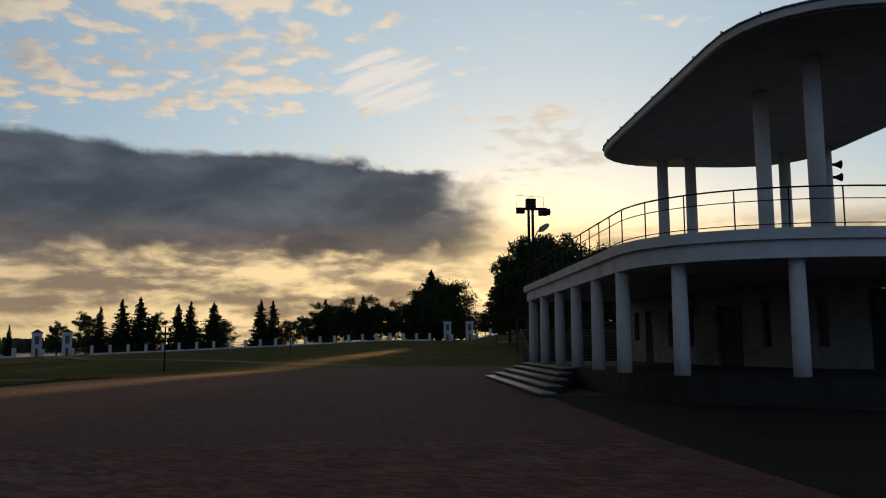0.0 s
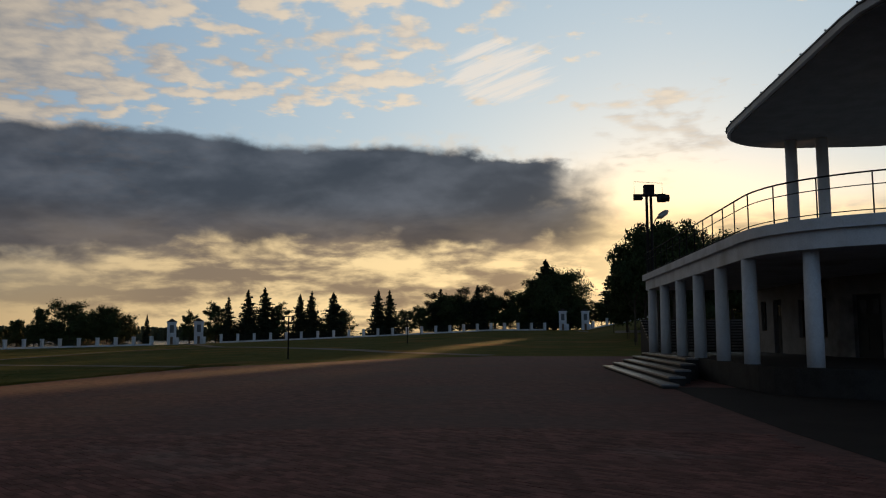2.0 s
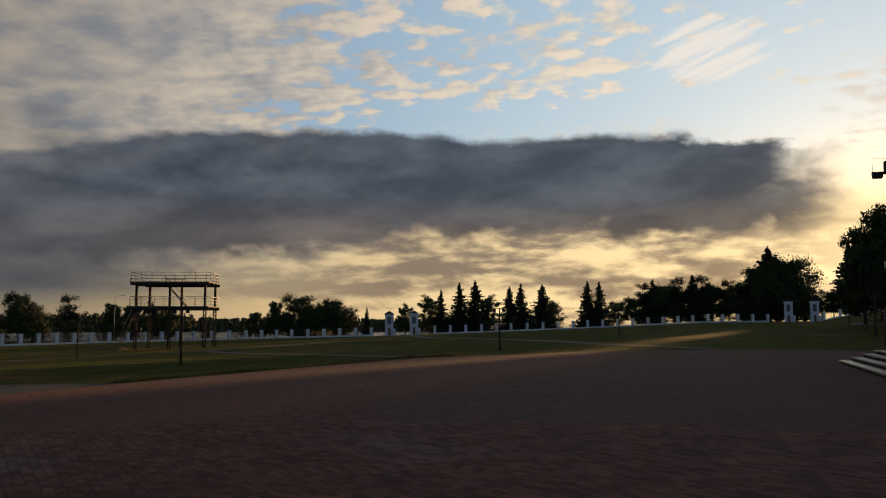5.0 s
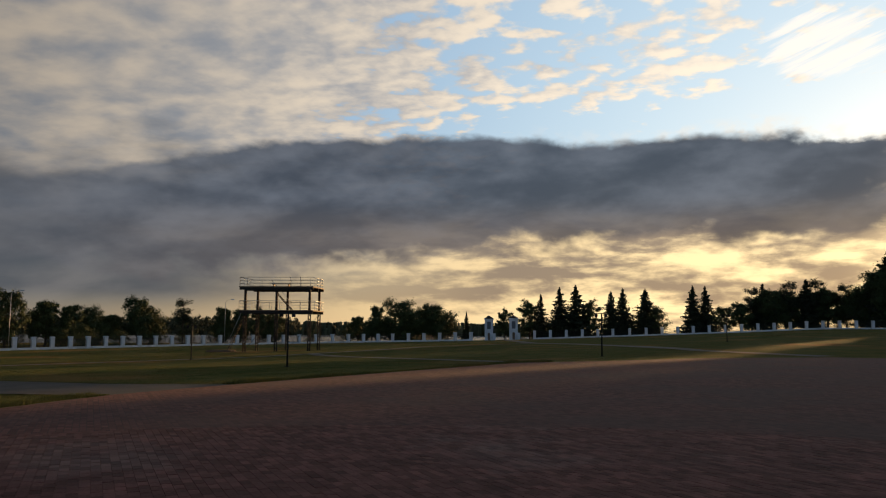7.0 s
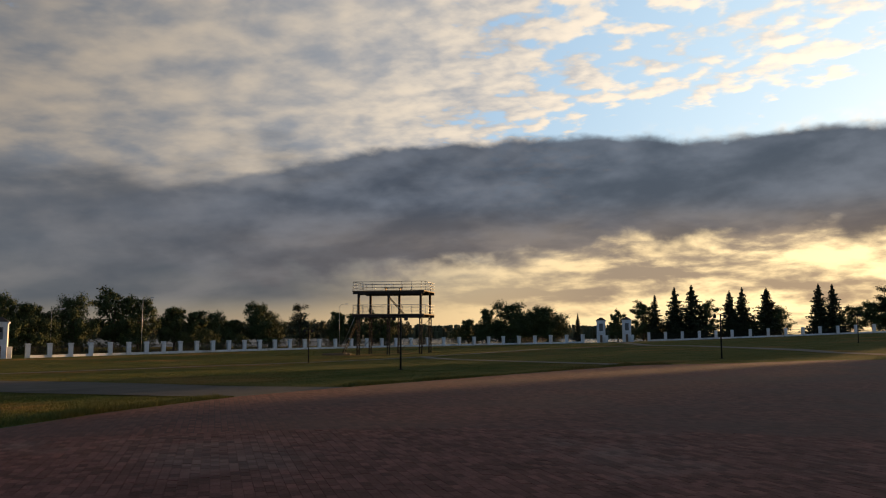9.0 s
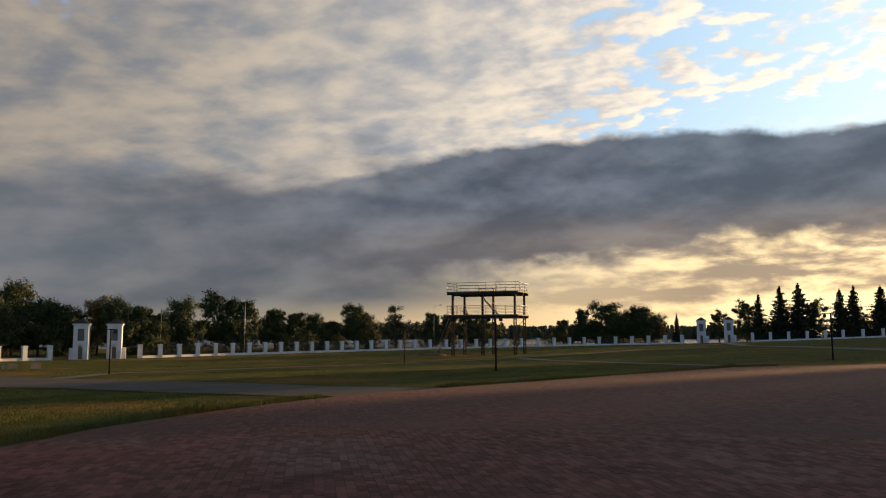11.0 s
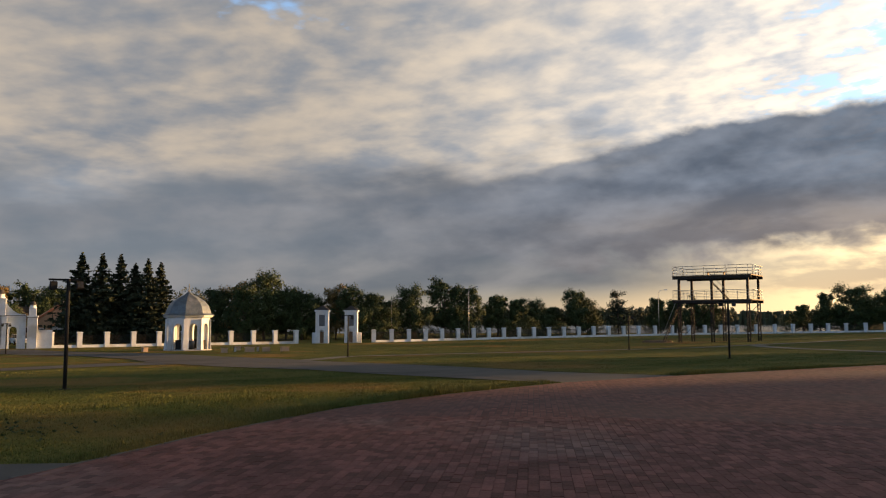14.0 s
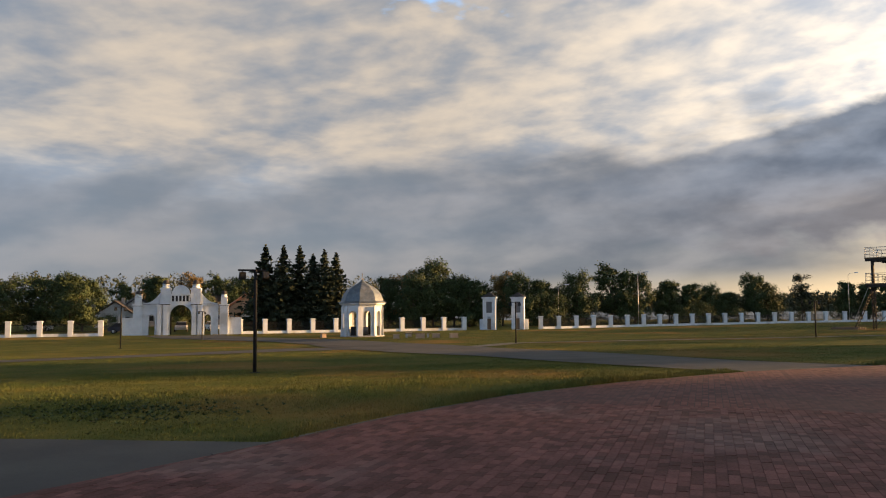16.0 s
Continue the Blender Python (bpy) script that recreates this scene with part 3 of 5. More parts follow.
# flight of steps up the bank behind
flight = thing("hill_stairs", pose(5.0, 43.6, 0, 0, 0, 3.4), "worn concrete stairs up the grassy bank", "stairs", kind="structure")
for i in range(14):
    # dark body and paler tread: shaded fronts and lit tops put into colour
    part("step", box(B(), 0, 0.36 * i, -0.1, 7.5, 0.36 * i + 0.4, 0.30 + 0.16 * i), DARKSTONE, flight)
    part("tread", box(B(), -0.03, 0.36 * i - 0.03, 0.303 + 0.16 * i, 7.53, 0.36 * i + 0.36, 0.36 + 0.16 * i, taper=0.006), STONE, flight, "worn tread, lit top put into its pale tone")


# ---- fences ----
def pillar(parent, m, h=2.0, mesh={}):
    if h not in mesh:
        bm = box(B(), -0.3, -0.3, -0.6, 0.3, 0.3, h - 0.14)
        box(bm, -0.37, -0.37, h - 0.137, 0.37, 0.37, h - 0.06)
        box(bm, -0.33, -0.33, h - 0.058, 0.33, 0.33, h, taper=0.06)
        ob = part("pillar", bm, WHITE, parent)
        mesh[h] = ob.data
    else:
        ob = new("pillar", mesh[h])
        ob.parent = parent
    ob.matrix_basis = m
    return ob


def bay_points(line, bays, start):
    """Points along a line whose spacing follows (distance, bay) pairs."""
    total = sum((Vector(b) - Vector(a)).length for a, b in zip(line, line[1:]))
    out, s = [], start
    while s < total:
        out.append(s)
        for (s0, b0), (s1, b1) in zip(bays, bays[1:] + [(1e6, bays[-1][1])]):
            if s0 <= s <= s1:
                s += b0 + (b1 - b0) * (s - s0) / (s1 - s0)
                break
    pts = []
    for s in out:
        for a, b in zip(line, line[1:]):
            a, b = Vector(a), Vector(b)
            n = (b - a).length
            if s <= n:
                pts.append(a + (b - a) * s / n)
                break
            s -= n
    return pts


def fence(line, bays=((0, 3.6),), start=0.0, label="white plastered fence with square pillars, low plinth and iron bars"):
    f = thing("fence", Matrix(), label, "fence", "perimeter fence", "structure")
    pts = bay_points(line, list(bays), start)
    for a, b in zip(pts, pts[1:] + [None]):
        za = slope(a.x, a.y)
        pillar(f, pose(a.x, a.y, za, 0, 0, math.degrees(math.atan2(line[-1][1] - line[0][1], line[-1][0] - line[0][0]))))
        if b is None:
            break
        zb = slope(b.x, b.y)
        m = pose(a.x, a.y, za, 0, 0, math.degrees(math.atan2(b.y - a.y, b.x - a.x)))
        bm = B()
        n = (b - a).length
        dz = zb - za
        v = [bm.verts.new(m @ Vector(p)) for p in ((0.3, -0.17, -0.5), (n - 0.3, -0.17, dz - 0.5), (n - 0.3, 0.17, dz - 0.5), (0.3, 0.17, -0.5), (0.3, -0.17, 0.36), (n - 0.3, -0.17, dz + 0.36), (n - 0.3, 0.17, dz + 0.36), (0.3, 0.17, 0.36))]
        for q in ((3, 2, 1, 0), (4, 5, 6, 7), (0, 1, 5, 4), (1, 2, 6, 5), (2, 3, 7, 6), (3, 0, 4, 7)):
            bm.faces.new([v[i] for i in q])
        part("plinth", bm, WHITE, f)
        bm = B()
        for k in range(1, 24):
            x = 0.3 + (n - 0.6) * k / 24
            z = dz * x / n
            box(bm, x - 0.014, -0.014, z + 0.35, x + 0.014, 0.014, z + 1.6, m)
        for z in (0.62, 1.5):
            tube(bm, [m @ Vector((0.3, 0, z)), m @ Vector((n - 0.3, 0, z + dz))], 0.025, 4)
        part("iron_bars", bm, STEEL, f, "thin black iron bars")
    return f


fence([(-113.5, -5.2), (-114, -62)], ((0, 3.53),), 2.13)
fence([(-113.5, 9.4), (-116, 46.0)], ((0, 3.31),), 0.66)
fence([(-115.5, 53.5), (-118, 90), (-120, 118), (-118, 140), (-108, 163), (-86.5, 169)], ((0, 3.22), (22, 3.25), (32, 3.5), (42, 3.75), (50, 4.0), (63, 4.45), (95, 4.15), (125, 3.75)), 2.3)
fence([(-78, 174.0), (-62, 194), (-45, 204), (-20, 211), (-1, 214)], ((0, 4.1), (12, 4.4), (25, 4.2), (35, 3.85), (60, 3.65), (90, 3.4)), 3.4)
fence([(9, 215), (14, 216), (40, 218)], label="white plastered fence rising over a bank")


# ---- gates ----
def urn(bm, x, y, z, r, m):
    ring(bm, x, y, [(r * q, z + r * h) for q, h in ((1.1, 0), (1.1, 0.3), (0.92, 0.36), (0.92, 0.9), (1.05, 0.96), (1.05, 1.15), (0.68, 1.3), (0.74, 1.7), (0.3, 1.95), (0.05, 2.0))], 14, m)


LOUVRE = material("grey_shutter", (0.15, 0.155, 0.165), (0.10, 0.105, 0.115), 0.7, 3, 30, 0.2, stretch=(1, 1, 6))


def pylon(x, y, turn, group, side=1):
    m = pose(x, y, slope(x, y), 0, 0, turn) @ Matrix.Diagonal((0.96, 0.96, 1.07, 1))
    g = thing("gate_pylon", m, "white plastered gate pylon with niche and small tin roof", "gate post", group)
    bm = wall_with_openings(B(), 2.0, 2.15, 0.5, [(0.7, 1.3, 0.05, 1.9, 1)], m=pose(-1, -1, 0))
    wall_with_openings(bm, 2.0, 2.25, 0.5, [(0.55, 1.45, 0.25, 1.85, 0)], m=pose(-1, -1, 2.15))
    box(bm, -1, -0.499, -0.8, 1, 1, 4.4)
    box(bm, -1, -1, -0.8, 1, -0.501, -0.002)
    part("shaft", bm, WHITE, g)
    part("door", box(B(), -0.297, -0.94, 0.06, 0.297, -0.88, 1.6), WOOD, g, "dark plank door in the niche")
    part("louvre", box(B(), -0.44, -0.95, 2.42, 0.44, -0.89, 3.98), LOUVRE, g, "grey slatted shutter")
    part("cornice", box(box(B(), -1.12, -1.12, 4.403, 1.12, 1.12, 4.53), -1.17, -1.17, 4.533, 1.17, 1.17, 4.65), WHITE, g)
    part("roof", box(B(), -1.2, -1.2, 4.653, 1.2, 1.2, 5.3, taper=1.1), SLATE, g, "small dark tin hip roof")
    part("buttress", box(B(), 1.003, -0.25, -0.3, 1.6, 0.25, 1.5) if side > 0 else box(B(), -1.6, -0.25, -0.3, -1.003, 0.25, 1.5), WHITE, g)
    return g


pylon(-115.8, 47.3, 61, "side gate pylons", -1)
pylon(-115.5, 51.9, 61, "side gate pylons")
pylon(-84.0, 169.0, 26, "lake gate pylons")
pylon(-79.6, 173.0, 26, "lake gate pylons")
pylon(1.2, 214.5, 0, "upper gate pylons")
pylon(7.0, 215.0, 0, "upper gate pylons")


def main_gate():
    g = thing("main_gate", pose(-114.0, -3.5, slope(-114, 2) - 0.05, 0, 0, 84) @ Matrix.Diagonal((0.905, 1, 1, 1)), "white baroque entrance gate with three arches, urns and a cross", "gate")
    # x runs along the gate, the face looks to -y, 13 m wide
    part("centre_wall", wall_with_openings(B(), 5.0, 5.3, 0.9, [(0.95, 4.05, 0, 4.0, 1)], 16, pose(4.0, 0, 0)), WHITE, g)
    for x in (1.2, 9.0):
        part("wing_wall", wall_with_openings(B(), 2.8, 3.9, 0.7, [(0.85, 1.75, 0, 2.75, 1)], 12, pose(x, 0.1, 0)), WHITE, g)
    arch = B()
    for k in range(16):
        a0, a1 = math.pi * k / 16, math.pi * (k + 1) / 16
        c = [(6.5 - r * math.cos(a), y, 2.45 + r * math.sin(a)) for a in (a0, a1) for r in (1.56, 1.98) for y in (-0.16, -0.003)]
        v = [arch.verts.new(p) for p in c]
        for q in ((0, 2, 6, 4), (1, 5, 7, 3), (0, 4, 5, 1), (2, 3, 7, 6)):
            arch.faces.new([v[i] for i in q])
    part("archivolt", arch, WHITE, g)
    for cx in (2.5, 10.3):
        small = B()
        for k in range(12):
            a0, a1 = math.pi * k / 12, math.pi * (k + 1) / 12
            c = [(cx - r * math.cos(a), y, 2.3 + r * math.sin(a)) for a in (a0, a1) for r in (0.46, 0.68) for y in (-0.05, 0.097)]
            v = [small.verts.new(p) for p in c]
            for q in ((0, 2, 6, 4), (1, 5, 7, 3), (0, 4, 5, 1), (2, 3, 7, 6)):
                small.faces.new([v[i] for i in q])
        part("archivolt", small, WHITE, g)
        for sx in (-0.68, 0.46):
            part("jamb", box(B(), cx + sx, -0.05, 0.0, cx + sx + 0.22, 0.097, 2.297), WHITE, g)
    for x in (4.62, 8.06):
        part("jamb", box(B(), x, -0.16, 0.0, x + 0.32, -0.003, 2.447), WHITE, g)
    part("keystone", box(B(), 6.3, -0.24, 4.0, 6.7, -0.163, 4.5, taper=0.02), WHITE, g)
    for x in (4.0, 7.92):
        part("ledge", box(B(), x, -0.46, 4.003, x + 1.08, -0.003, 4.1), SLATE, g, "dark tin ledge")
    for x in (3.3, 4.15, 8.1, 8.95):
        part("pilaster", box(box(box(B(), x, -0.42, 0, x + 0.62, -0.004, 4.0), x - 0.05, -0.50, 0, x + 0.67, -0.422, 0.5), x - 0.05, -0.50, 3.7, x + 0.67, -0.422, 3.95), WHITE, g)
    for x in (0.0, 12.0):
        bm = box(box(box(B(), x, -0.15, -0.4, x + 1.2, 1.0, 3.9), x - 0.1, -0.25, 3.903, x + 1.3, 1.1, 4.1), x + 0.15, 0, 4.103, x + 1.05, 0.85, 5.0)
        urn(bm, x + 0.6, 0.42, 5.0, 0.42, Matrix())
        part("end_pier", bm, WHITE, g)
        part("cap", ring(B(), x + 0.6, 0.42, [(0.5, 5.41), (0.47, 5.47), (0.31, 5.56), (0.34, 5.74), (0.12, 5.86)], 14), SLATE, g, "dark tin cap")
        part("cornice", box(B(), x - 0.14, -0.29, 3.86, x + 1.34, 1.14, 3.9), SLATE, g, "dark tin cornice flashing")
    for x in (3.7, 7.9):
        bm = box(box(B(), x, -0.1, 4.103, x + 1.4, 1.0, 6.0), x - 0.08, -0.2, 6.003, x + 1.48, 1.1, 6.2)
        urn(bm, x + 0.7, 0.45, 6.2, 0.55, Matrix())
        part("inner_pier", bm, WHITE, g)
        part("cap", ring(B(), x + 0.7, 0.45, [(0.65, 6.74), (0.6, 6.82), (0.4, 6.93), (0.43, 7.16), (0.15, 7.3)], 14), SLATE, g, "dark tin cap")
    for x0, x1, z in ((1.25, 3.55, 3.903), (9.45, 11.75, 3.903), (5.1, 7.9, 5.303)):
        part("cornice", box(B(), x0, -0.2, z, x1, 0.9, z + 0.17), WHITE, g)
    for x0, x1, z in ((1.21, 3.59, 4.073), (9.41, 11.79, 4.073)):
        part("flashing", box(B(), x0, -0.24, z, x1, 0.94, z + 0.06), SLATE, g, "dark tin flashing")
    for x0 in (5.0, 7.92):
        leaf_bm = B()
        for k in range(9):
            box(leaf_bm, x0, 0.95 + 0.17 * k, 0.1, x0 + 0.04, 0.99 + 0.17 * k, 2.3 + 0.02 * k)
        for z in (0.12, 1.2, 2.2):
            box(leaf_bm, x0 - 0.01, 0.95, z, x0 - 0.003, 2.35, z + 0.06)
        part("iron_leaf", leaf_bm, STEEL, g, "open dark iron gate leaf of upright bars")
    # dark panel on the solid wall stands for shade inside the openings
    part("gallery_shade_panel", box(B(), 5.15, -0.012, 4.45, 7.85, -0.004, 5.2), GLASS, g, "flat dark panel standing for the shaded gallery openings")
    for k in range(6):
        part("baluster", box(B(), 5.12 + 0.5 * k, -0.14, 4.45, 5.28 + 0.5 * k, -0.013, 5.2), WHITE, g)
    ped = B()
    pts = [(6.5 + 1.25 * math.cos(math.pi * k / 14), 5.45 + 1.15 * math.sin(math.pi * k / 14)) for k in range(15)]
    prism(ped, pts, 0, 0.6, Matrix(((1, 0, 0, 0), (0, 0, 1, 0.1), (0, 1, 0, 0.003), (0, 0, 0, 1))))
    part("pediment", ped, WHITE, g)
    part("cross", box(box(B(), 6.46, 0.35, 6.6, 6.54, 0.43, 7.7), 6.15, 0.36, 7.2, 6.85, 0.42, 7.28), STEEL, g, "dark metal cross")
    for x, s in ((1.25, 1), (11.75, -1)):
        sc = B()
        pts = [(x, 4.103), (x + s * 2.4, 4.103)] + [(x + s * (2.4 - 2.2 * k / 8), 4.25 + 1.35 * (1 - k / 8) ** 2.2) for k in range(9)] + [(x, 4.25)]
        if s < 0:
            pts = pts[::-1]
        prism(sc, pts, 0.2, 0.7, Matrix(((1, 0, 0, 0), (0, 0, 1, 0), (0, 1, 0, 0), (0, 0, 0, 1))))
        part("scroll_wall", sc, WHITE, g)
    for x in (-1.5, 13.2):
        part("side_wall", box(box(B(), x, 0.2, -0.4, x + 1.5 if x < 0 else x + 1.9, 0.6, 2.2), x, 0.1, 2.203, x + 1.45 if x < 0 else x + 1.9, 0.7, 2.32), WHITE, g)


main_gate()


# ---- chapel ----
def chapel():
    c = thing("chapel", pose(-90.0, 21.3, slope(-90, 21.3), 0, 0, 2), "small white octagonal well chapel with arches and a domed tin roof", "chapel")
    n, rad = 8, 2.25
    side = 2 * rad * math.sin(math.pi / n)
    part("floor", ring(B(), 0, 0, [(2.5, -0.5), (2.5, 0.12)], n, phase=math.pi / n, smooth=False), CONCRETE, c)
    for k in range(n):
        a = 2 * math.pi * k / n + math.pi / n
        b = a + 2 * math.pi / n
        p, q = (rad * math.cos(a), rad * math.sin(a)), (rad * math.cos(b), rad * math.sin(b))
        m = pose(p[0], p[1], 0.123, 0, 0, math.degrees(math.atan2(q[1] - p[1], q[0] - p[0])))
        part("arched_wall", wall_with_openings(B(), side, 3.35, 0.32, [(0.40, side - 0.40, 0.0, 2.75, 1)], 12, m), WHITE, c)
        part("pilaster", box(box(B(), -0.26, -0.12, 0.0, 0.26, -0.003, 0.9, m, taper=0.03), -0.19, -0.07, 0.903, 0.19, -0.003, 3.2, m), WHITE, c)
        if k % 4 != 3:
            part("grille", box(box(box(B(), 0.5, 0.12, 0.02, side - 0.5, 0.16, 0.1, m), 0.5, 0.12, 0.95, side - 0.5, 0.16, 1.02, m), side / 2 - 0.3, 0.12, 0.1, side / 2 + 0.3, 0.16, 0.95, m), STEEL, c, "low dark iron grille")
    part("cornice", ring(B(), 0, 0, [(2.4, 3.476), (2.6, 3.62), (2.6, 3.74)], n, phase=math.pi / n, smooth=False), WHITE, c)
    part("roof", ring(B(), 0, 0, [(2.78, 3.743), (2.38, 3.95), (2.28, 4.3), (2.1, 4.75), (1.75, 5.2), (1.15, 5.62), (0.5, 5.95), (0.12, 6.25), (0.04, 6.5)], n, phase=math.pi / n, smooth=False), TIN, c, "grey sheet metal dome")
    part("cross", box(box(box(B(), -0.04, -0.04, 6.4, 0.04, 0.04, 7.1), -0.2, -0.03, 6.8, 0.2, 0.03, 6.87), -0.14, -0.14, 6.32, 0.14, 0.14, 6.5), RAILS, c, "pale metal cross")
    part("well", ring(B(), 0, 0, [(0.7, 0.12), (0.7, 1.0), (0.62, 1.05)], 16), STONE, c)


chapel()


# ---- observation tower ----
def tower():
    w = thing("steel_tower", pose(-70.3, 73.4, slope(-66, 76) - 0.1, 0, 0, 24.5), "rusty steel platform tower with two railed decks", "tower")
    W, D, Z1, Z2 = 9.15, 5.6, 5.05, 7.9
    for x in (0.7, W / 2, W - 0.5):
        for y in (0.4, D - 0.4):
            leg = B()
            for dx, dy in ((-0.14, -0.14), (0.14, -0.14), (0.14, 0.14), (-0.14, 0.14)):
                tube(leg, [(x + dx, y + dy, -0.6), (x + dx, y + dy, Z1 - 0.4)], 0.045, 6)
            for k in range(9):
                z = 0.2 + 0.5 * k
                for (ax, ay), (bx, by) in (((-0.14, -0.14), (0.14, -0.14)), ((0.14, -0.14), (0.14, 0.14)), ((0.14, 0.14), (-0.14, 0.14)), ((-0.14, 0.14), (-0.14, -0.14))):
                    tube(leg, [(x + ax, y + ay, z), (x + bx, y + by, z + 0.42)], 0.02, 4)
            box(leg, x - 0.13, y - 0.13, Z1 - 0.1, x + 0.13, y + 0.13, Z2 - 0.3)
            part("lattice_leg", leg, RUST, w, "rusty lattice steel leg")
    for z in (Z1, Z2):
        deck = part("deck", box(B(), 0, 0, z - 0.12, W, D, z), WOOD, w, "weathered plank deck")
        frame_bm = B()
        for y in (0.15, D / 2, D - 0.15):
            box(frame_bm, 0.03, y - 0.07, z - 0.42, W - 0.03, y + 0.07, z - 0.123)
        part("deck_beam", frame_bm, RUST, deck)
        corners = [(0.05, 0.05), (W - 0.05, 0.05), (W - 0.05, D - 0.05), (0.05, D - 0.05), (0.05, 0.05)]
        for p in arc_points(corners, 1.25):
            part("rail_post", tube(B(), [(p.x, p.y, z), (p.x, p.y, z + 1.1)], 0.025, 6), RAILS, w)
        for h in (0.35, 0.72, 1.1):
            part("rail", tube(B(), [(x, y, z + h) for x, y in corners], 0.022 if h < 1 else 0.032, 6), RAILS, w, "pale metal handrail")
    for (x0, z0, x1, z1, y) in ((-1.6, 0.0, 0.6, Z1, 0.9), (W / 2 + 1.2, Z1, W / 2 - 1.4, Z2, D / 2)):
        st = part("stair", tube(tube(B(), [(x0, y, z0), (x1, y, z1)], 0.05, 6), [(x0, y + 0.7, z0), (x1, y + 0.7, z1)], 0.05, 6), RUST, w, "steep steel stair")
        treads = B()
        for k in range(1, 16):
            t = k / 16
            box(treads, x0 + (x1 - x0) * t - 0.1, y + 0.02, z0 + (z1 - z0) * t - 0.015, x0 + (x1 - x0) * t + 0.1, y + 0.68, z0 + (z1 - z0) * t + 0.015)
        part("tread", treads, RUST, st)
        part("handrail", tube(B(), [(x0, y, z0 + 0.9), (x1, y, z1 + 0.9)], 0.025, 6), RAILS, st)
    for a, b in (((0.7, 0.4), (W / 2, 0.4)), ((W / 2, D - 0.4), (W - 0.5, D - 0.4)), ((W - 0.5, 0.4), (W - 0.5, D - 0.4))):
        part("brace", tube(B(), [(*a, 0.2), (*b, Z1 - 0.5)], 0.03, 6), RUST, w)
    for k in range(6):
        part("bench_slat", box(B(), 3.2, 2.6 + 0.12 * k, Z2 + 0.42, 5.6, 2.7 + 0.12 * k, Z2 + 0.46), WOOD, w)
    for x in (3.4, 5.3):
        part("bench_leg", box(B(), x, 2.65, Z2, x + 0.08, 3.25, Z2 + 0.418), WOOD, w)


tower()


# ---- lamps ----
def lamp_post():
    l = thing("lamp_post", Matrix(), "slim dark steel lamp post with two tilted floodlights", "lamp post", "floodlight posts on the lawn")
    part("pole", ring(B(), 0, 0, [(0.052, -0.3), (0.046, 2.88), (0.03, 2.9)], 12), STEEL, l)
    part("base_plate", ring(B(), 0, 0, [(0.15, 0.0), (0.15, 0.03)], 12), STEEL, l)
    part("cross_arm", box(B(), -0.48, -0.025, 2.85, 0.3, 0.025, 2.9), STEEL, l)
    for x, tilt in ((-0.36, 20), (0.27, -20)):
        m = pose(x, -0.06, 2.72, tilt, 0, 15)
        h = part("floodlight", box(B(), -0.09, -0.06, -0.1, 0.09, 0.06, 0.1, m, taper=0.008), STEEL, l)
        part("glass", box(B(), -0.075, -0.068, -0.08, 0.075, -0.063, 0.08, m), GLASS, h, "dark lamp glass")
        part("bracket", box(B(), x - 0.015, -0.05, 2.76, x + 0.015, 0.0, 2.848), STEEL, h)
    return l


POSTS = [(-18.1, 53.2, 20), (-28.5, 33.4, 40), (-52.5, 49.4, 47), (-52.7, 23.4, 66), (-24.0, 2.6, 84), (-61.7, -2.6, 92), (-17.2, 92.3, 10), (-88, 4, 90)]
first = None
for x, y, turn in POSTS:
    m = pose(x, y, slope(x, y), 0, 0, turn)
    if first is None:
        first = lamp_post()
        first.matrix_basis = m
    else:
        copy_thing(first, m)


def mast():
    t = thing("floodlight_mast", pose(4.74, 43.0, slope(4.5, 43), 0, 0, 5), "tall steel mast with floodlights, loudspeaker and street light", "mast")
    for x in (-0.12, 0.1):
        part("pole", ring(B(), x, 0, [(0.09, -0.3), (0.07, 9.3)], 12), STEEL, t)
    part("cross_arm", box(B(), -0.8, -0.06, 8.75, 0.85, 0.06, 8.88), STEEL, t)
    part("control_box", box(B(), -0.25, -0.2, 8.78, 0.25, 0.2, 9.35), STEEL, t)
    for x, tilt in ((-0.55, 80), (0.62, -15), (0.78, -40)):
        h = part("floodlight", box(B(), -0.22, -0.12, -0.3, 0.22, 0.12, -0.02, pose(x, -0.1, 8.75, tilt, 0, 0)), STEEL, t)
        part("glass", box(B(), -0.19, -0.127, -0.27, 0.19, -0.122, -0.05, pose(x, -0.1, 8.75, tilt, 0, 0)), GLASS, h)
    part("wire_frame", tube(B(), [(-0.75, 0, 8.9), (-0.75, 0, 9.55), (0.7, 0, 9.45), (0.7, 0, 8.9)], 0.012, 5), STEEL, t)
    part("lamp_arm", tube(B(), [(0.12, 0, 7.1), (0.35, 0, 7.6), (0.55, 0, 7.75)], 0.03, 6), STEEL, t)
    part("street_light", ring(B(), 0, 0, [(0.05, 0), (0.16, 0.2), (0.14, 0.55), (0.05, 0.7)], 10, pose(0.4, 0, 7.6, 0, 55, 0)), RAILS, t)


mast()


def loudspeaker(x, y, z, turn):
    t = thing("loudspeaker", PAV @ pose(x, y, z, 0, 0, turn), "small grey horn loudspeaker fixed to an upper column", "loudspeaker", "loudspeakers on the terrace")
    part("horn", ring(B(), 0, 0, [(0.05, 0.0), (0.07, 0.12), (0.16, 0.3), (0.17, 0.32)], 14, pose(0, 0, 0, 0, 90, 0)), STEEL, t)
    part("bracket", box(B(), -0.12, -0.03, -0.05, 0.0, 0.03, 0.05), STEEL, t)


loudspeaker(10.52, 10.2, ROOF - 0.75, -10)
loudspeaker(10.52, 10.2, ROOF - 1.25, -10)

# ---- trees ----
rng = random.Random(7)


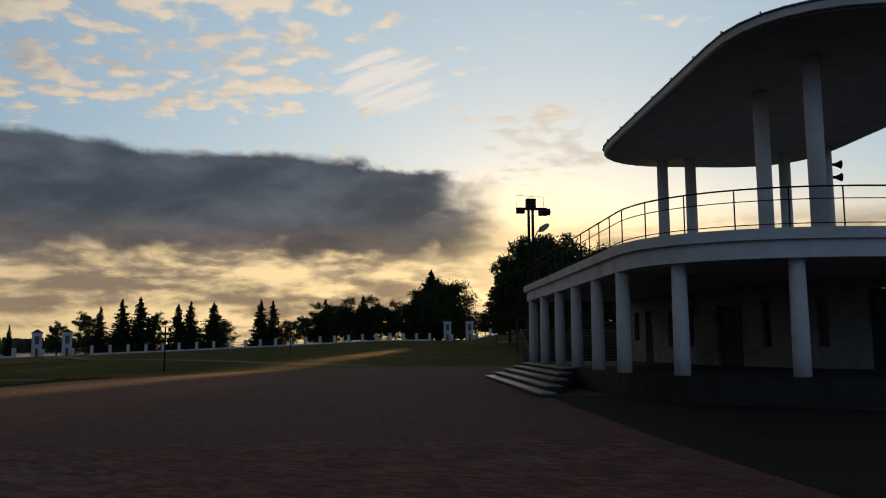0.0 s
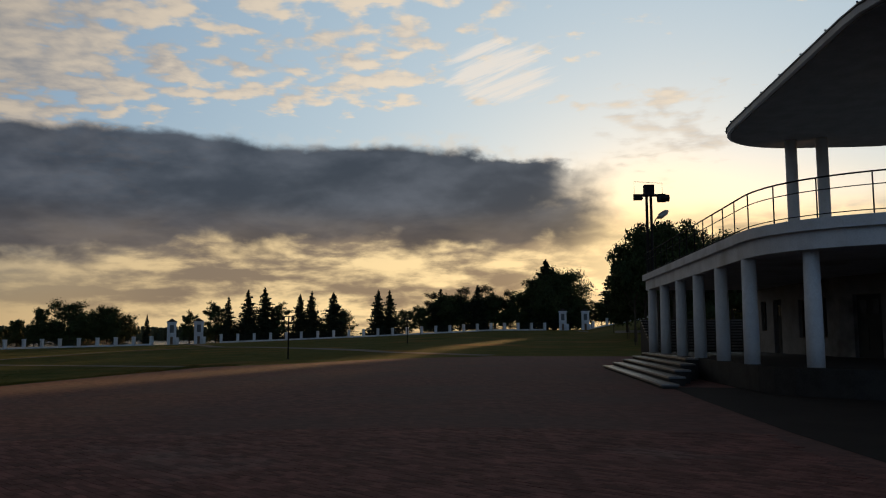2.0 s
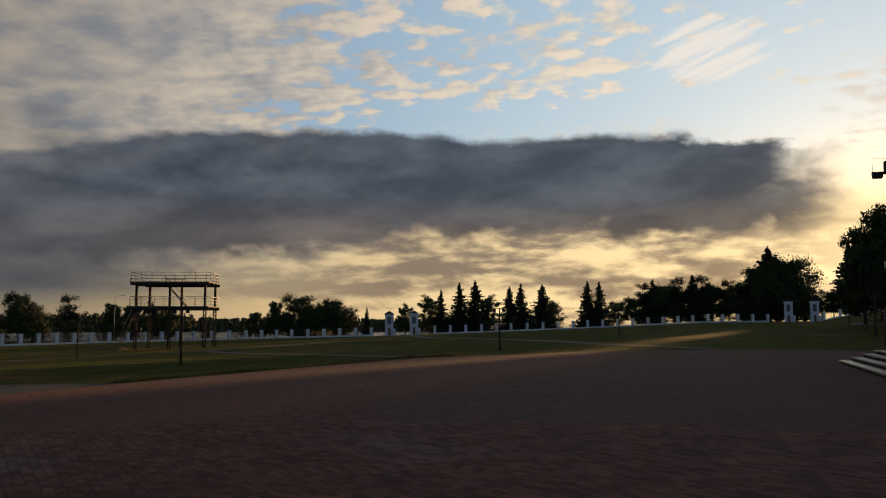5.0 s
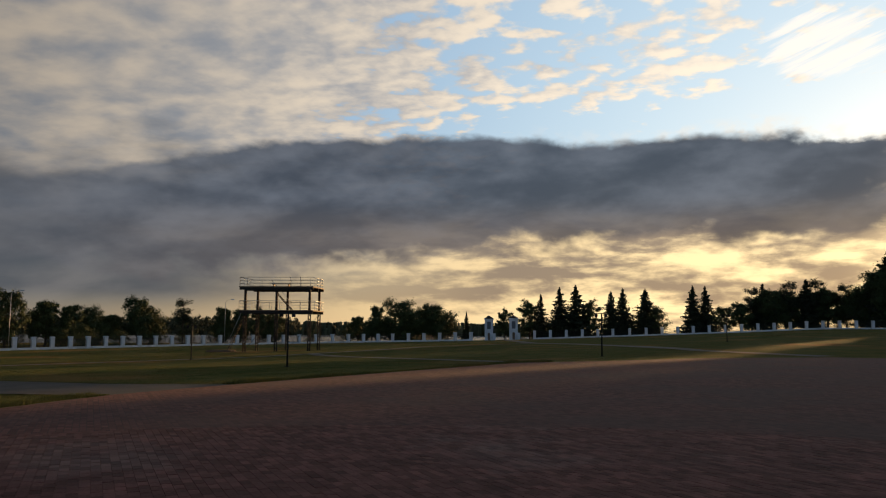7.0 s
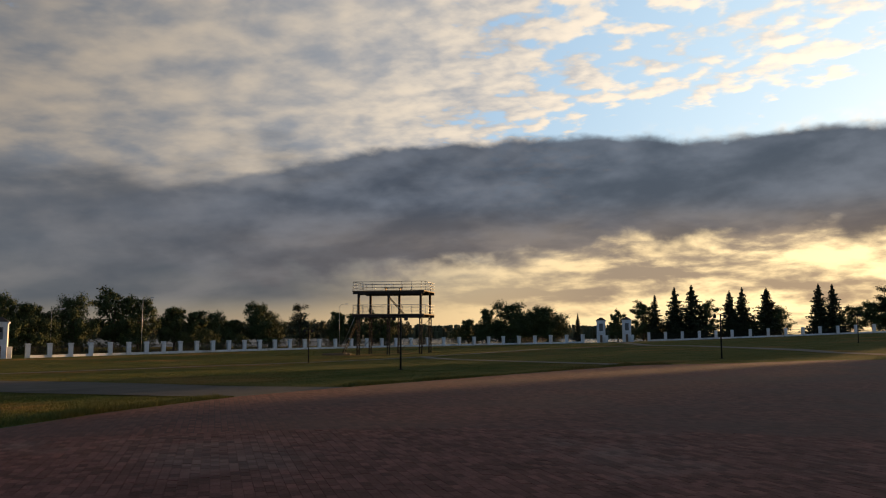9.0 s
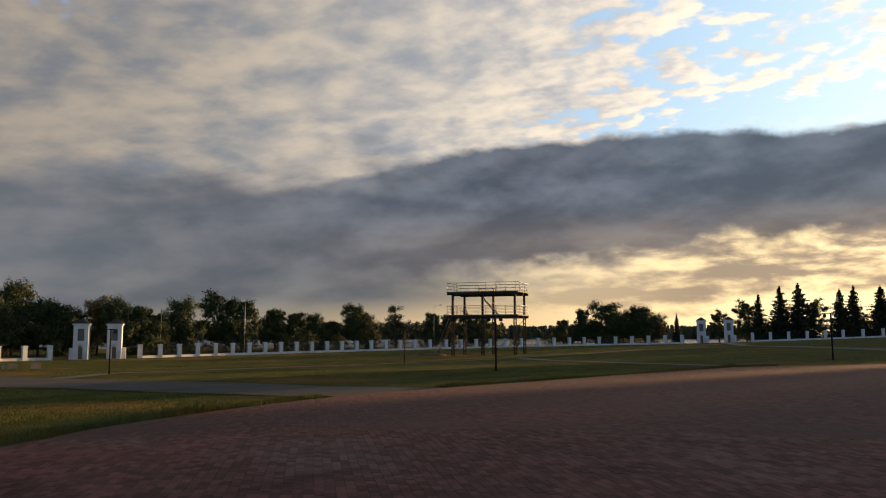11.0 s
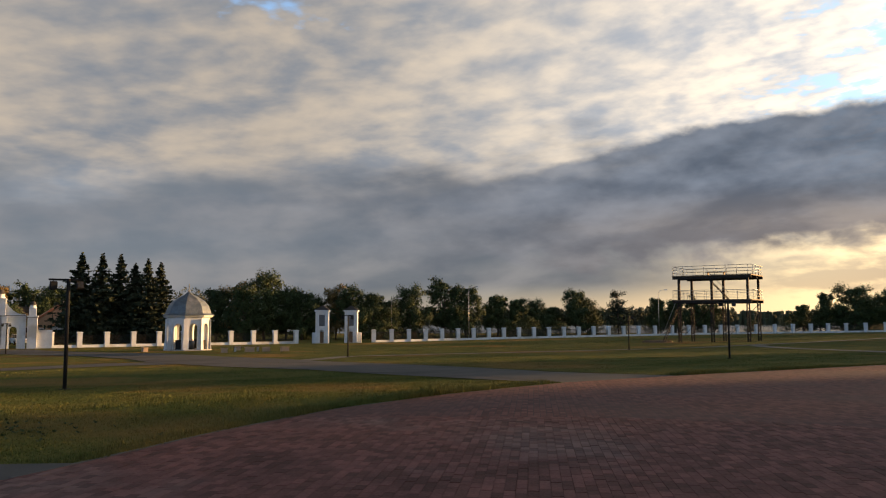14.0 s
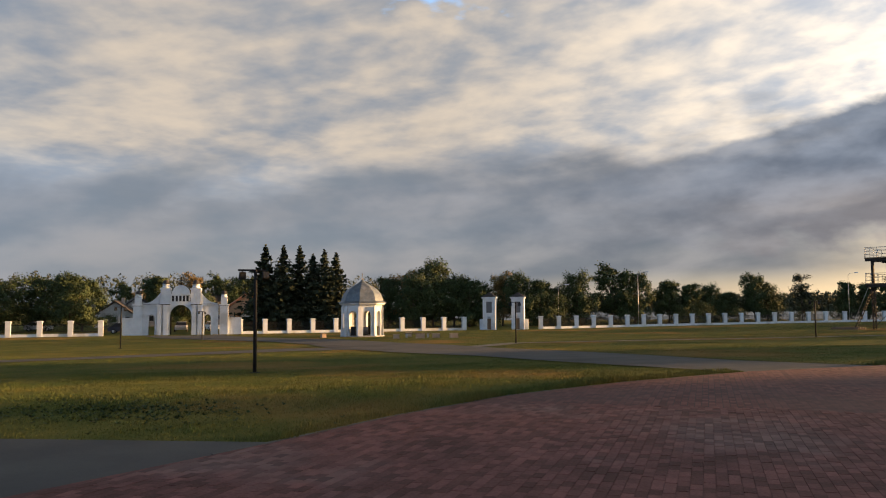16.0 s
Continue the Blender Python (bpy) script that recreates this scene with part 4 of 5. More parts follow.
def leaf(bm, p, size, droop=0.0, out=None):
    a = Vector((rng.gauss(0, 1), rng.gauss(0, 1), rng.gauss(0, 0.7) - droop)).normalized()
    if out:
        a = a.cross(out + Vector((rng.gauss(0, 0.7), rng.gauss(0, 0.7), rng.gauss(0, 0.7)))).normalized()
    b = a.orthogonal().normalized()
    b.rotate(Matrix.Rotation(rng.uniform(0, 6.28), 3, a))
    if out:
        b = out.cross(a).normalized()
    a, b = a * size, b * size * rng.uniform(0.35, 0.7)
    bm.faces.new([bm.verts.new(p + q) for q in (-a, b, a, -b)])


def broadleaf(seed, h, w, mat, count=11000, name="broadleaf_tree", label="broadleaf tree with a dense uneven crown", low=0.10):
    rng.seed(seed)
    t = thing(name, Matrix(), label, "bush" if name == "bush" else "tree")
    trunk = tube(B(), [(0, 0, -0.6), (0.05 * h * rng.uniform(-1, 1), 0, h * 0.3), (0.04 * h * rng.uniform(-1, 1), 0.03 * h * rng.uniform(-1, 1), h * 0.75)], 0.022 * h, 8, 0.006 * h)
    clumps = []
    for k in range(13):
        z = low + (0.84 - low) * ((k + rng.random()) / 13) ** 0.85
        prof = math.sin(math.pi * min(1, max(0.06, (z - low + 0.20) / (1.12 - low)))) ** 0.7
        a, r = 2.4 * k + rng.uniform(-0.5, 0.5), w / 2 * prof * rng.uniform(0.25, 0.80)
        c = Vector((r * math.cos(a), r * math.sin(a), z * h))
        lobe = rng.uniform(0.13, 0.21) * w
        tube(trunk, [(0, 0, max(0.15 * h, c.z * 0.6)), tuple(c * 0.55 + Vector((0, 0, c.z * 0.3))), tuple(c)], 0.008 * h, 5, 0.002 * h)
        for j in range(7):
            d = Vector((rng.gauss(0, 1), rng.gauss(0, 1), rng.gauss(0.25, 0.8))).normalized() + 0.4 * Vector((math.cos(a), math.sin(a), 0))
            clumps.append((c + d * lobe * rng.uniform(0.45, 0.95), rng.uniform(0.075, 0.125) * w))
    part("trunk", trunk, BARK, t)
    crown = B()
    for k in range(count):
        c, r = clumps[k % len(clumps)]
        d = Vector((rng.gauss(0, 1), rng.gauss(0, 1), rng.gauss(0, 0.7)))
        d.normalize()
        axis = Vector((c.x, c.y, (c.z - 0.5 * h) * 0.6))
        out = (d * 0.8 + axis.normalized() * 0.5 + Vector((0, 0, 0.25))).normalized()
        p = c + d * r * rng.random() ** 0.45
        if k % 4 == 0:
            f = rng.uniform(low + 0.08, 0.84)
            p = Vector((d.x * w, d.y * w, 0)) * 0.33 * math.sin(math.pi * min(1, (f - low + 0.15) / (1.05 - low))) ** 0.6 * rng.random() ** 0.4 + Vector((0, 0, f * h))
        leaf(crown, p, rng.uniform(0.11, 0.22), 0.0, out)
    part("crown", crown, mat, t, fix=False)
    return t


def spruce(seed, h, w, tiers=30):
    rng.seed(seed)
    t = thing("spruce_tree", Matrix(), "dark pointed spruce with drooping branches", "tree")
    part("trunk", tube(B(), [(0, 0, -0.6), (0, 0, h * 0.5), (0, 0, h)], 0.016 * h, 8, 0.002 * h), BARK, t)
    crown = B()
    for i in range(tiers):
        f = i / (tiers - 1)
        z = h * (0.09 + 0.88 * f)
        r = w / 2 * (1 - f) ** 0.85 * rng.uniform(0.6, 1.15) + 0.10
        for k in range(int(7 + 12 * (1 - f))):
            a = rng.uniform(0, 6.28)
            rr = r * rng.uniform(0.5, 1.2)
            n = int(6 + 16 * (1 - f))
            side = Vector((-math.sin(a), math.cos(a), 0))
            for j in range(n):
                s = (j + rng.random()) / n
                p = Vector((rr * s * math.cos(a), rr * s * math.sin(a), z - 0.50 * rr * s + 0.34 * rr * s * s))
                p += side * rng.gauss(0, 0.10) * rr * (1.1 - s) + Vector((0, 0, -abs(rng.gauss(0, 0.10))))
                leaf(crown, p, rng.uniform(0.14, 0.30), 0.6)
    for k in range(20):
        leaf(crown, Vector((rng.gauss(0, 0.04), rng.gauss(0, 0.04), h * rng.uniform(0.94, 1.01))), 0.14)
    part("crown", crown, NEEDLES, t, fix=False)
    return t


def pine(seed, h, w):
    rng.seed(seed)
    t = thing("pine_tree", Matrix(), "tall pine with an open clumped crown", "tree")
    trunk = tube(B(), [(0, 0, -0.6), (0.02 * h, 0, h * 0.5), (0, 0.01 * h, h * 0.96)], 0.018 * h, 8, 0.004 * h)
    crown = B()
    for k in range(40):
        z = h * rng.uniform(0.22, 0.97)
        a = rng.uniform(0, 6.28)
        r = w / 2 * rng.uniform(0.2, 1.0) * (1.1 - 0.75 * (z / h - 0.22) / 0.75)
        c = Vector((r * math.cos(a), r * math.sin(a), z))
        tube(trunk, [(0, 0, z - 0.05 * h), tuple(c)], 0.005 * h, 5, 0.002 * h)
        for j in range(110):
            d = Vector((rng.gauss(0, 1), rng.gauss(0, 1), rng.gauss(0, 0.7)))
            leaf(crown, c + d * 0.042 * h, rng.uniform(0.09, 0.2))
    part("trunk", trunk, BARK, t)
    part("crown", crown, NEEDLES, t, fix=False)
    return t


KINDS = {
    "s": [spruce(11, 10, 5.6), spruce(12, 10, 5.0, 26), spruce(13, 10, 6.4)],
    "b": [broadleaf(21, 10, 9, LEAVES), broadleaf(22, 10, 7.5, LEAVES), broadleaf(23, 10, 10.5, LEAVES, 10000), broadleaf(24, 10, 6, LEAVES, 7500)],
    "a": [broadleaf(31, 10, 6.5, AUTUMN, 7500, label="tree with yellowing autumn leaves"), broadleaf(32, 10, 8, AUTUMN, 8000, label="tree with yellowing autumn leaves")],
    "u": [broadleaf(51, 10, 13, LEAVES, 7000, "bush", "dense dark green bush", 0.04), broadleaf(52, 10, 17, LEAVES, 7000, "bush", "dense dark green bush", 0.04)],
    "t": [broadleaf(61, 10, 8, LEAVES, 9000, label="broadleaf tree with bare lower trunk", low=0.42)],
    "p": [pine(41, 10, 6), pine(42, 10, 5)],
}
used = set()


def plant(kind, az, dist, height, wide=1.0):
    ob = KINDS[kind][rng.randrange(len(KINDS[kind]))]
    x, y = -dist * math.sin(radians(az)), dist * math.cos(radians(az))
    wide = wide * (1.2 if kind == "s" and az < 26 else 0.95 if az > 41 and kind in "ba" else 1.0)
    s = height * (0.80 if az > 91 else 0.90 if az > 41 and kind in "bap" else 1.0) / 10
    m = pose(x, y, slope(x, y), 0, 0, rng.uniform(0, 360)) @ Matrix.Diagonal((s * wide, s * wide, s, 1))
    if ob.name in used:
        return copy_thing(ob, m @ Matrix.Diagonal((1 / ob.scale.x, 1 / ob.scale.y, 1 / ob.scale.z, 1)))
    used.add(ob.name)
    ob.matrix_basis = m
    return ob


rng.seed(3)
# kind, azimuth, distance, height, width
ROWS_OF_TREES = [
    # behind the main gate and to its left
    "b 99.5 148 12 1.1", "b 97 150 12.5 1.2", "b 95.4 140 12.5 1.2", "b 94.8 146 12 1", "b 101 146 12 1.2", "b 92.4 190 13 1",
    # trees at 88.7 and 87.4 are added to darken the arch
    "a 88.1 185 13.6 0.8", "b 88.7 172 8.5 1.3", "b 87.4 174 8 1.2", "b 90.4 200 14 1.2", "b 86.5 200 14 1.2", "a 91.4 210 11 1", "b 84.6 190 13.5 1.2", "b 85.6 200 10.5 1",
    # spruces by the chapel
    "s 83.3 126 13.0 1.35", "s 82.1 124 12.8 1.35", "s 81.0 126 12.9 1.3", "s 80.1 125 11.6 1.35", "s 79.3 124 12.2 1.3", "s 78.5 125 11.8 1.4",
    # behind the side gate
    "b 74.9 150 11.5 1", "a 73.6 152 12.6 0.8", "b 73 146 11.5 1", "b 71.7 150 14.8 0.95", "b 70.3 150 11.5 1", "b 69.2 148 10.8 1", "b 68.4 152 9.5 1",
    "a 66.9 152 12.2 0.8", "b 65.6 150 11.6 1", "b 64.3 150 10.6 1", "b 63.3 152 9 1", "b 61.8 155 12 0.9", "b 59.4 160 14 1.15", "b 57.8 160 12.6 0.8",
    "b 55.6 170 10.8 1.1", "b 54.2 172 10 1", "b 53 178 9.4 1", "b 51.9 185 8 1.2",
    "b 50.1 185 12.5 0.9", "b 49.4 188 9.5 1", "p 47.3 185 11.2 1.0", "b 44.7 192 10.5 0.8", "b 43.6 195 10 1", "b 42.3 198 10.5 0.9", "b 41.2 200 9 1",
    "b 35.6 210 7.5 1", "b 34.3 208 10.5 0.7", "b 32.6 205 11.5 1.1", "b 30.4 208 10.5 1.1", "b 31.2 212 9 1", "s 28 215 7.5 0.9", "b 29.5 210 8 1",
    # lake side
    "b 25.3 212 8.6 1", "b 23.6 214 11 1", "s 22.8 212 11.4 1", "s 21.5 212 13 1.1", "s 20.4 212 13.4 1.2", "b 19.5 214 10.5 1", "s 18 216 11.8 1",
    "s 17.2 216 12.4 1", "s 15.7 217 12.0 1.3", "b 15.1 218 8 1", "s 12.6 220 12.4 1.1", "s 11.8 221 12.2 1", "b 10.6 222 7.5 1",
    "b 9.6 224 8.5 1", "p 8.9 226 11.8 0.9", "s 8.2 226 12.2 1.4", "b 7.5 226 12 1.2", "p 6.5 226 12.8 0.9", "s 5.6 226 12.6 1.4", "p 5.0 228 13 0.9", "b 4.4 228 11.5 1.2", "p 3.3 228 11.5 0.9", "b 2.5 226 11 1",
    # the tall group before the sun
    "b 3.8 230 10 1.3", "b 5.3 230 10.5 1.3", "b 6.9 230 10.5 1.3", "b 8.4 230 9.5 1.2", "b 2.0 230 11 1.3", "b 1.6 226 16 0.9", "b 0.9 222 15.5 1.1", "b -0.3 222 14.5 1.1", "b 0.4 223 17 1", "s 0.8 224 19.2 1.3", "b 0.2 225 18.5 1", "b -0.7 226 18 0.9", "b -1.6 234 8 1", "p -2.3 236 8 1.2", "b -3.0 236 7.5 1.2", "p -3.6 238 8 1.4", "b -4.3 238 7.5 1.2",
    # mostly hidden trees, added to cast the shade beside the sunbeam
    "s -3.9 240 17.5 1.4", "b -5.4 242 18 0.8", "b -5.4 236 14 1.1", "b -6.3 236 15 1.1", "b -7.3 238 15 1.1", "b -8.8 242 10 1.5", "b -10.2 242 10.5 1.5", "b -11.8 244 10.5 1.5", "b -13.5 246 11 1.5", "b -15.5 248 11 1.5",
    # behind the pavilion; the first four unseen, added to shade the square
    "b -4.7 126 10.5 1", "b -5.6 134 11 1", "b -6.9 130 11 1.1", "b -8.6 128 10.5 1.1",
    "t -5.2 91 11.6 0.62", "t -5.9 92 12.4 0.65", "t -6.7 90 13.6 0.75", "t -7.8 92 13.6 0.85", "b -9.2 98 11.6 0.9", "b -10.6 104 10.3 1", "b -11.6 100 9.8 1", "b -12.8 101 10 1.1", "b -14 104 10 1.1", "b -17 108 11 1.1", "b -20.5 108 12 1.1", "b -24 110 11.5 1.2",
]
for az in range(5, 100, 2):
    if az > 30 and not 84 < az < 92:
        ROWS_OF_TREES.append("u %.1f %d %.1f 1" % (az + rng.uniform(-0.7, 0.7), 226 if az < 27 else 216 if az < 40 else 200 if az < 50 else 165 if az < 78 else 158, rng.uniform(3.2, 5.5)))
for az in (2.4, 3.6, 4.7, 5.8, 6.9, 8.0, 9.1, 16.6, 18.9, 19.9, 21, 22.2, 23.4, 24.4, 31.5, 33):
    ROWS_OF_TREES.append("u %.1f %d %.1f 1" % (az, 228 if az < 12 else 217, rng.uniform(3.5, 5.0)))
# hidden rows behind the pavilion, added to block the sun; denser lake shore
ROWS_OF_TREES += ["b -6.9 114 11.5 1.2", "b -8.2 116 12 1.3", "b -9.6 118 12 1.3", "b -11 120 12 1.3", "b -12.4 120 12 1.3", "b -13.8 122 12 1.3", "b -15.4 122 12 1.3",
                  "b 33.4 207 7 1.2", "b 34.6 206 6 1.3", "b 31.8 206 8 1.2", "b 30 206 7 1.2"]
for row in ROWS_OF_TREES:
    k, az, d, h, w = row.split()
    plant(k, float(az), float(d), float(h), float(w))
for lst in KINDS.values():
    for ob in lst:
        if ob.name not in used:
            ob.matrix_basis = pose(60 + rng.uniform(0, 30), 130 + rng.uniform(0, 60), 2)

# ---- lake and far shore ----
bm = B()
v = [bm.verts.new(p) for p in ((-900, 215, -7.2), (-40, 215, -7.2), (-60, 1600, -7.2), (-1900, 1600, -7.2))]
bm.faces.new(v)
tagged(part("lake", bm, WATER), "still grey lake water beyond the fence", "lake", kind="structure")


def far_wood(az0, az1, dist, low, high, seed, label):
    """A far wooded ridge: many crowns on a rising bank, as one mass."""
    rng.seed(seed)
    bm = B()
    n = int((az1 - az0) * dist / 57.3 / 3)
    for i in range(n):
        a = radians(az0 + (az1 - az0) * i / n)
        lift = low + (high - low) * (0.5 + 0.5 * noise.noise(Vector((i * 0.06, seed, 0))))
        for k in range(3):
            d = dist + rng.uniform(-25, 25)
            c = Vector((-d * math.sin(a) + rng.uniform(-3, 3), d * math.cos(a) + rng.uniform(-3, 3), lift * dist / 57.3 + 1.6 - k * lift * dist / 57.3 * 0.42))
            r = rng.uniform(2.0, 3.6)
            if dist < 600:
                # near enough to show single sprays of leaves
                for q in range(90):
                    d = Vector((rng.gauss(0, 1), rng.gauss(0, 1), rng.gauss(0, 1))).normalized()
                    drop = rng.random() ** 2
                    leaf(bm, c + Vector((d.x * r * (0.75 + 0.5 * drop), d.y * r * (0.75 + 0.5 * drop), abs(d.z) * r * 1.2 - drop * lift * dist / 57.3 * 0.55)), rng.uniform(0.35, 0.75) * dist / 400, 0.0, (d + Vector((0, 0, 0.3))).normalized())
                continue
            top = [bm.verts.new(c + Vector((r * math.cos(q) * rng.uniform(0.7, 1.2), r * math.sin(q) * rng.uniform(0.7, 1.2), rng.uniform(-0.4, 0.6)))) for q in (0, 1.05, 2.1, 3.14, 4.19, 5.24)]
            peak = bm.verts.new(c + Vector((rng.uniform(-1, 1), rng.uniform(-1, 1), r * rng.uniform(0.35, 0.9))))
            foot = [bm.verts.new(t.co + Vector((0, 0, -lift * dist / 57.3 * 0.5 - 9))) for t in top]
            for q in range(6):
                bm.faces.new((top[q], top[(q + 1) % 6], peak))
                bm.faces.new((foot[q], foot[(q + 1) % 6], top[(q + 1) % 6], top[q]))
    tagged(part("far_wood", bm, FARWOOD, fix=False), label, "woods", kind="stuff")


far_wood(22, 62, 1400, 0.3, 0.75, 5, "low wooded hills across the lake")
far_wood(40, 64, 520, 0.25, 0.75, 6, "dark belt of far woodland")
far_wood(74, 112, 330, 1.2, 2.0, 8, "autumn woodland behind the village")


# ---- village beyond the gate ----
def house(az, dist, w, d, h, turn, wall, roof, label):
    x, y = -dist * math.sin(radians(az)), dist * math.cos(radians(az))
    t = thing("house", pose(x, y, slope(x, y), 0, 0, turn), label, "house")
    holes = [(w * k / 3 + w / 6 - 0.5, w * k / 3 + w / 6 + 0.5, 1.0, 2.2, 0) for k in range(3)]
    part("wall", wall_with_openings(B(), w, h, 0.3, holes, m=pose(-w / 2, -d / 2, 0)), wall, t)
    part("wall", box(B(), -w / 2, -d / 2 + 0.303, -0.5, w / 2, d / 2, h), wall, t)
    for x0, x1, z0, z1, _ in holes:
        win = part("window", box(B(), x0 - w / 2 + 0.003, -d / 2 + 0.1, z0 + 0.003, x1 - w / 2 - 0.003, -d / 2 + 0.14, z1 - 0.003), WHITE, t)
        part("pane", box(B(), x0 - w / 2 + 0.1, -d / 2 + 0.085, z0 + 0.1, x1 - w / 2 - 0.1, -d / 2 + 0.098, z1 - 0.1), GLASS, win)
    rise = w * 0.36
    gable = Matrix(((1, 0, 0, 0), (0, 0, 1, 0), (0, 1, 0, 0), (0, 0, 0, 1)))
    part("gable", prism(B(), [(-w / 2 + 0.1, h), (w / 2 - 0.1, h), (0, h + rise - 0.15)], -d / 2 + 0.05, d / 2 - 0.05, gable), wall, t)
    rf = part("roof", prism(B(), [(-w / 2 - 0.5, h - 0.25), (0, h + rise), (0, h + rise + 0.25), (-w / 2 - 0.5, h)], -d / 2 - 0.4, d / 2 + 0.4, gable), roof, t)
    prism_bm = prism(B(), [(0.003, h + rise), (w / 2 + 0.5, h - 0.25), (w / 2 + 0.5, h), (0.003, h + rise + 0.25)], -d / 2 - 0.4, d / 2 + 0.4, gable)
    part("roof", prism_bm, roof, t)
    part("chimney", box(B(), 0.6, -0.35, h + rise * 0.5, 1.2, 0.35, h + rise + 0.8), RENDER, rf)


BRICKWALL = material("ochre_plaster", (0.45, 0.30, 0.18), (0.36, 0.24, 0.15), 0.85, 2, 20, 0.2)
GREYWALL = material("grey_plaster", (0.40, 0.40, 0.38), (0.32, 0.32, 0.31), 0.85, 2, 20, 0.2)
house(92.7, 172, 7, 9, 2.4, 84, GREYWALL, SLATE, "grey plastered village house with a dark gable roof")
house(86.2, 190, 7, 9, 3.6, 50, BRICKWALL, SLATE, "ochre village house with a dark brown roof")
house(84.6, 158, 8, 9, 3.2, 88, BRICKWALL, ROOFTILE, "village house with an orange tile roof")
house(83.6, 150, 7, 8, 2.4, 86, GREYWALL, ROOFTILE, "low grey house with an orange roof")
house(91.6, 180, 8, 9, 3.0, 95, GREYWALL, SLATE, "small grey house among the trees")
house(80.2, 155, 8, 8, 2.8, 80, BRICKWALL, ROOFTILE, "house behind the spruces lit by the low sun")


def car(az, dist, turn, paint, label):
    x, y = -dist * math.sin(radians(az)), dist * math.cos(radians(az))
    t = thing("car", pose(x, y, slope(x, y), 0, 0, turn), label, "car", "cars parked beyond the fence")
    side = [(-2.1, 0.32), (2.05, 0.32), (2.12, 0.7), (1.9, 0.88), (1.0, 0.98), (-1.6, 0.98), (-2.05, 0.95), (-2.15, 0.6)]
    across = Matrix(((0, 0, 1, 0), (1, 0, 0, 0), (0, 1, 0, 0), (0, 0, 0, 1)))
    part("body", prism(B(), side, -0.86, 0.86, across), paint, t)
    part("cabin", prism(B(), [(-1.75, 0.983), (1.0, 0.983), (0.35, 1.46), (-1.2, 1.46)], -0.74, 0.74, across), GLASS, t, "dark car windows")
    part("roof", prism(B(), [(-1.2, 1.463), (0.35, 1.463), (0.2, 1.5), (-1.1, 1.5)], -0.7, 0.7, across), paint, t)
    for sy in (-1.35, 1.35):
        for sx in (-0.87, 0.87):
            wh = part("wheel", ring(B(), 0, 0, [(0.2, -0.1), (0.32, -0.1), (0.32, 0.1), (0.2, 0.1)], 18, pose(sx, sy, 0.32, 0, 90, 0)), STEEL, t)
            part("rim", ring(B(), 0, 0, [(0.19, -0.105), (0.19, 0.105)], 12, pose(sx, sy, 0.32, 0, 90, 0)), RAILS, wh)
    for sx in (-0.6, 0.6):
        part("headlight", box(B(), sx - 0.2, 2.06, 0.62, sx + 0.2, 2.125, 0.76), RAILS, t)


SILVER = material("silver_paint", (0.42, 0.43, 0.45), (0.38, 0.39, 0.41), 0.3, 2, 40, 0.0, metal=0.5)
DARKPAINT = material("dark_blue_paint", (0.03, 0.035, 0.05), (0.04, 0.045, 0.06), 0.25, 2, 40, 0.0)
car(88.75, 134, -95, SILVER, "silver parked car seen through the main gate")
car(86.75, 136, -80, WHITE, "white parked car beyond the main gate")
car(92.3, 128, -5, DARKPAINT, "dark parked car beside the fence")
car(92.2, 135, 0, SILVER, "silver parked car beside the fence")
car(97.3, 150, 0, WHITE, "white parked van-like car under the trees")


def street_lamp(az, dist, h):
    x, y = -dist * math.sin(radians(az)), dist * math.cos(radians(az))
    t = thing("street_lamp", pose(x, y, slope(x, y), 0, 0, az), "tall grey street lamp with a curved arm beyond the fence", "street lamp", "street lamps along the road")
    part("pole", ring(B(), 0, 0, [(0.06, -1.0), (0.04, h)], 10), RAILS, t)
    part("arm", tube(B(), [(0, 0, h - 0.1), (0.3, 0, h + 0.35), (1.3, 0, h + 0.5)], 0.03, 6), RAILS, t)
    part("lamp_head", box(B(), 1.2, -0.14, h + 0.42, 1.9, 0.14, h + 0.58, taper=0.03), RAILS, t)


street_lamp(57.6, 150, 9.0)
street_lamp(44.6, 190, 9.5)
street_lamp(63.0, 150, 7.0)


# ---- small things on the lawn ----
SANDSTONE = material("sandstone", (0.42, 0.30, 0.20), (0.32, 0.23, 0.16), 0.85, 2, 25, 0.3)


def stone_block(x, y, turn, w):
    t = thing("stone_block", pose(x, y, slope(x, y), 0, 0, turn), "low sandstone block on the grass by the chapel", "block", "blocks beside the chapel")
    part("body", box(B(), -w / 3, -0.25, -0.1, w / 3, 0.25, 0.38, taper=0.03), SANDSTONE, t)
    part("cap", box(B(), -w / 3 - 0.03, -0.28, 0.383, w / 3 + 0.03, 0.28, 0.44, taper=0.02), SANDSTONE, t)


for x, y, turn, w in ((-86.7, 16.3, 10, 0.9), (-76.3, 21.4, 80, 0.9), (-76.9, 24.0, 82, 1.3), (-78.0, 26.0, 78, 1.1), (-77.2, 27.6, 85, 1.2), (-85.2, 25.3, 75, 1.0)):
    stone_block(x, y, turn, w)
b = thing("bench", pose(-79.8, 24.6, slope(-79.8, 24.6), 0, 0, 82), "low wooden bench by the chapel", "bench")
for k in range(4):
    part("slat", box(B(), -1.4, -0.22 + 0.12 * k, 0.42, 1.4, -0.12 + 0.12 * k, 0.47), WOOD, b)
for x in (-1.1, 1.1):
    part("leg", box(B(), x - 0.08, -0.2, -0.05, x + 0.08, 0.22, 0.418), CONCRETE, b)
w = thing("timber_pile", pose(-72.8, 73.0, slope(-72.8, 73), 0, 0, 30), "low dark pile of boards near the tower", "timber")
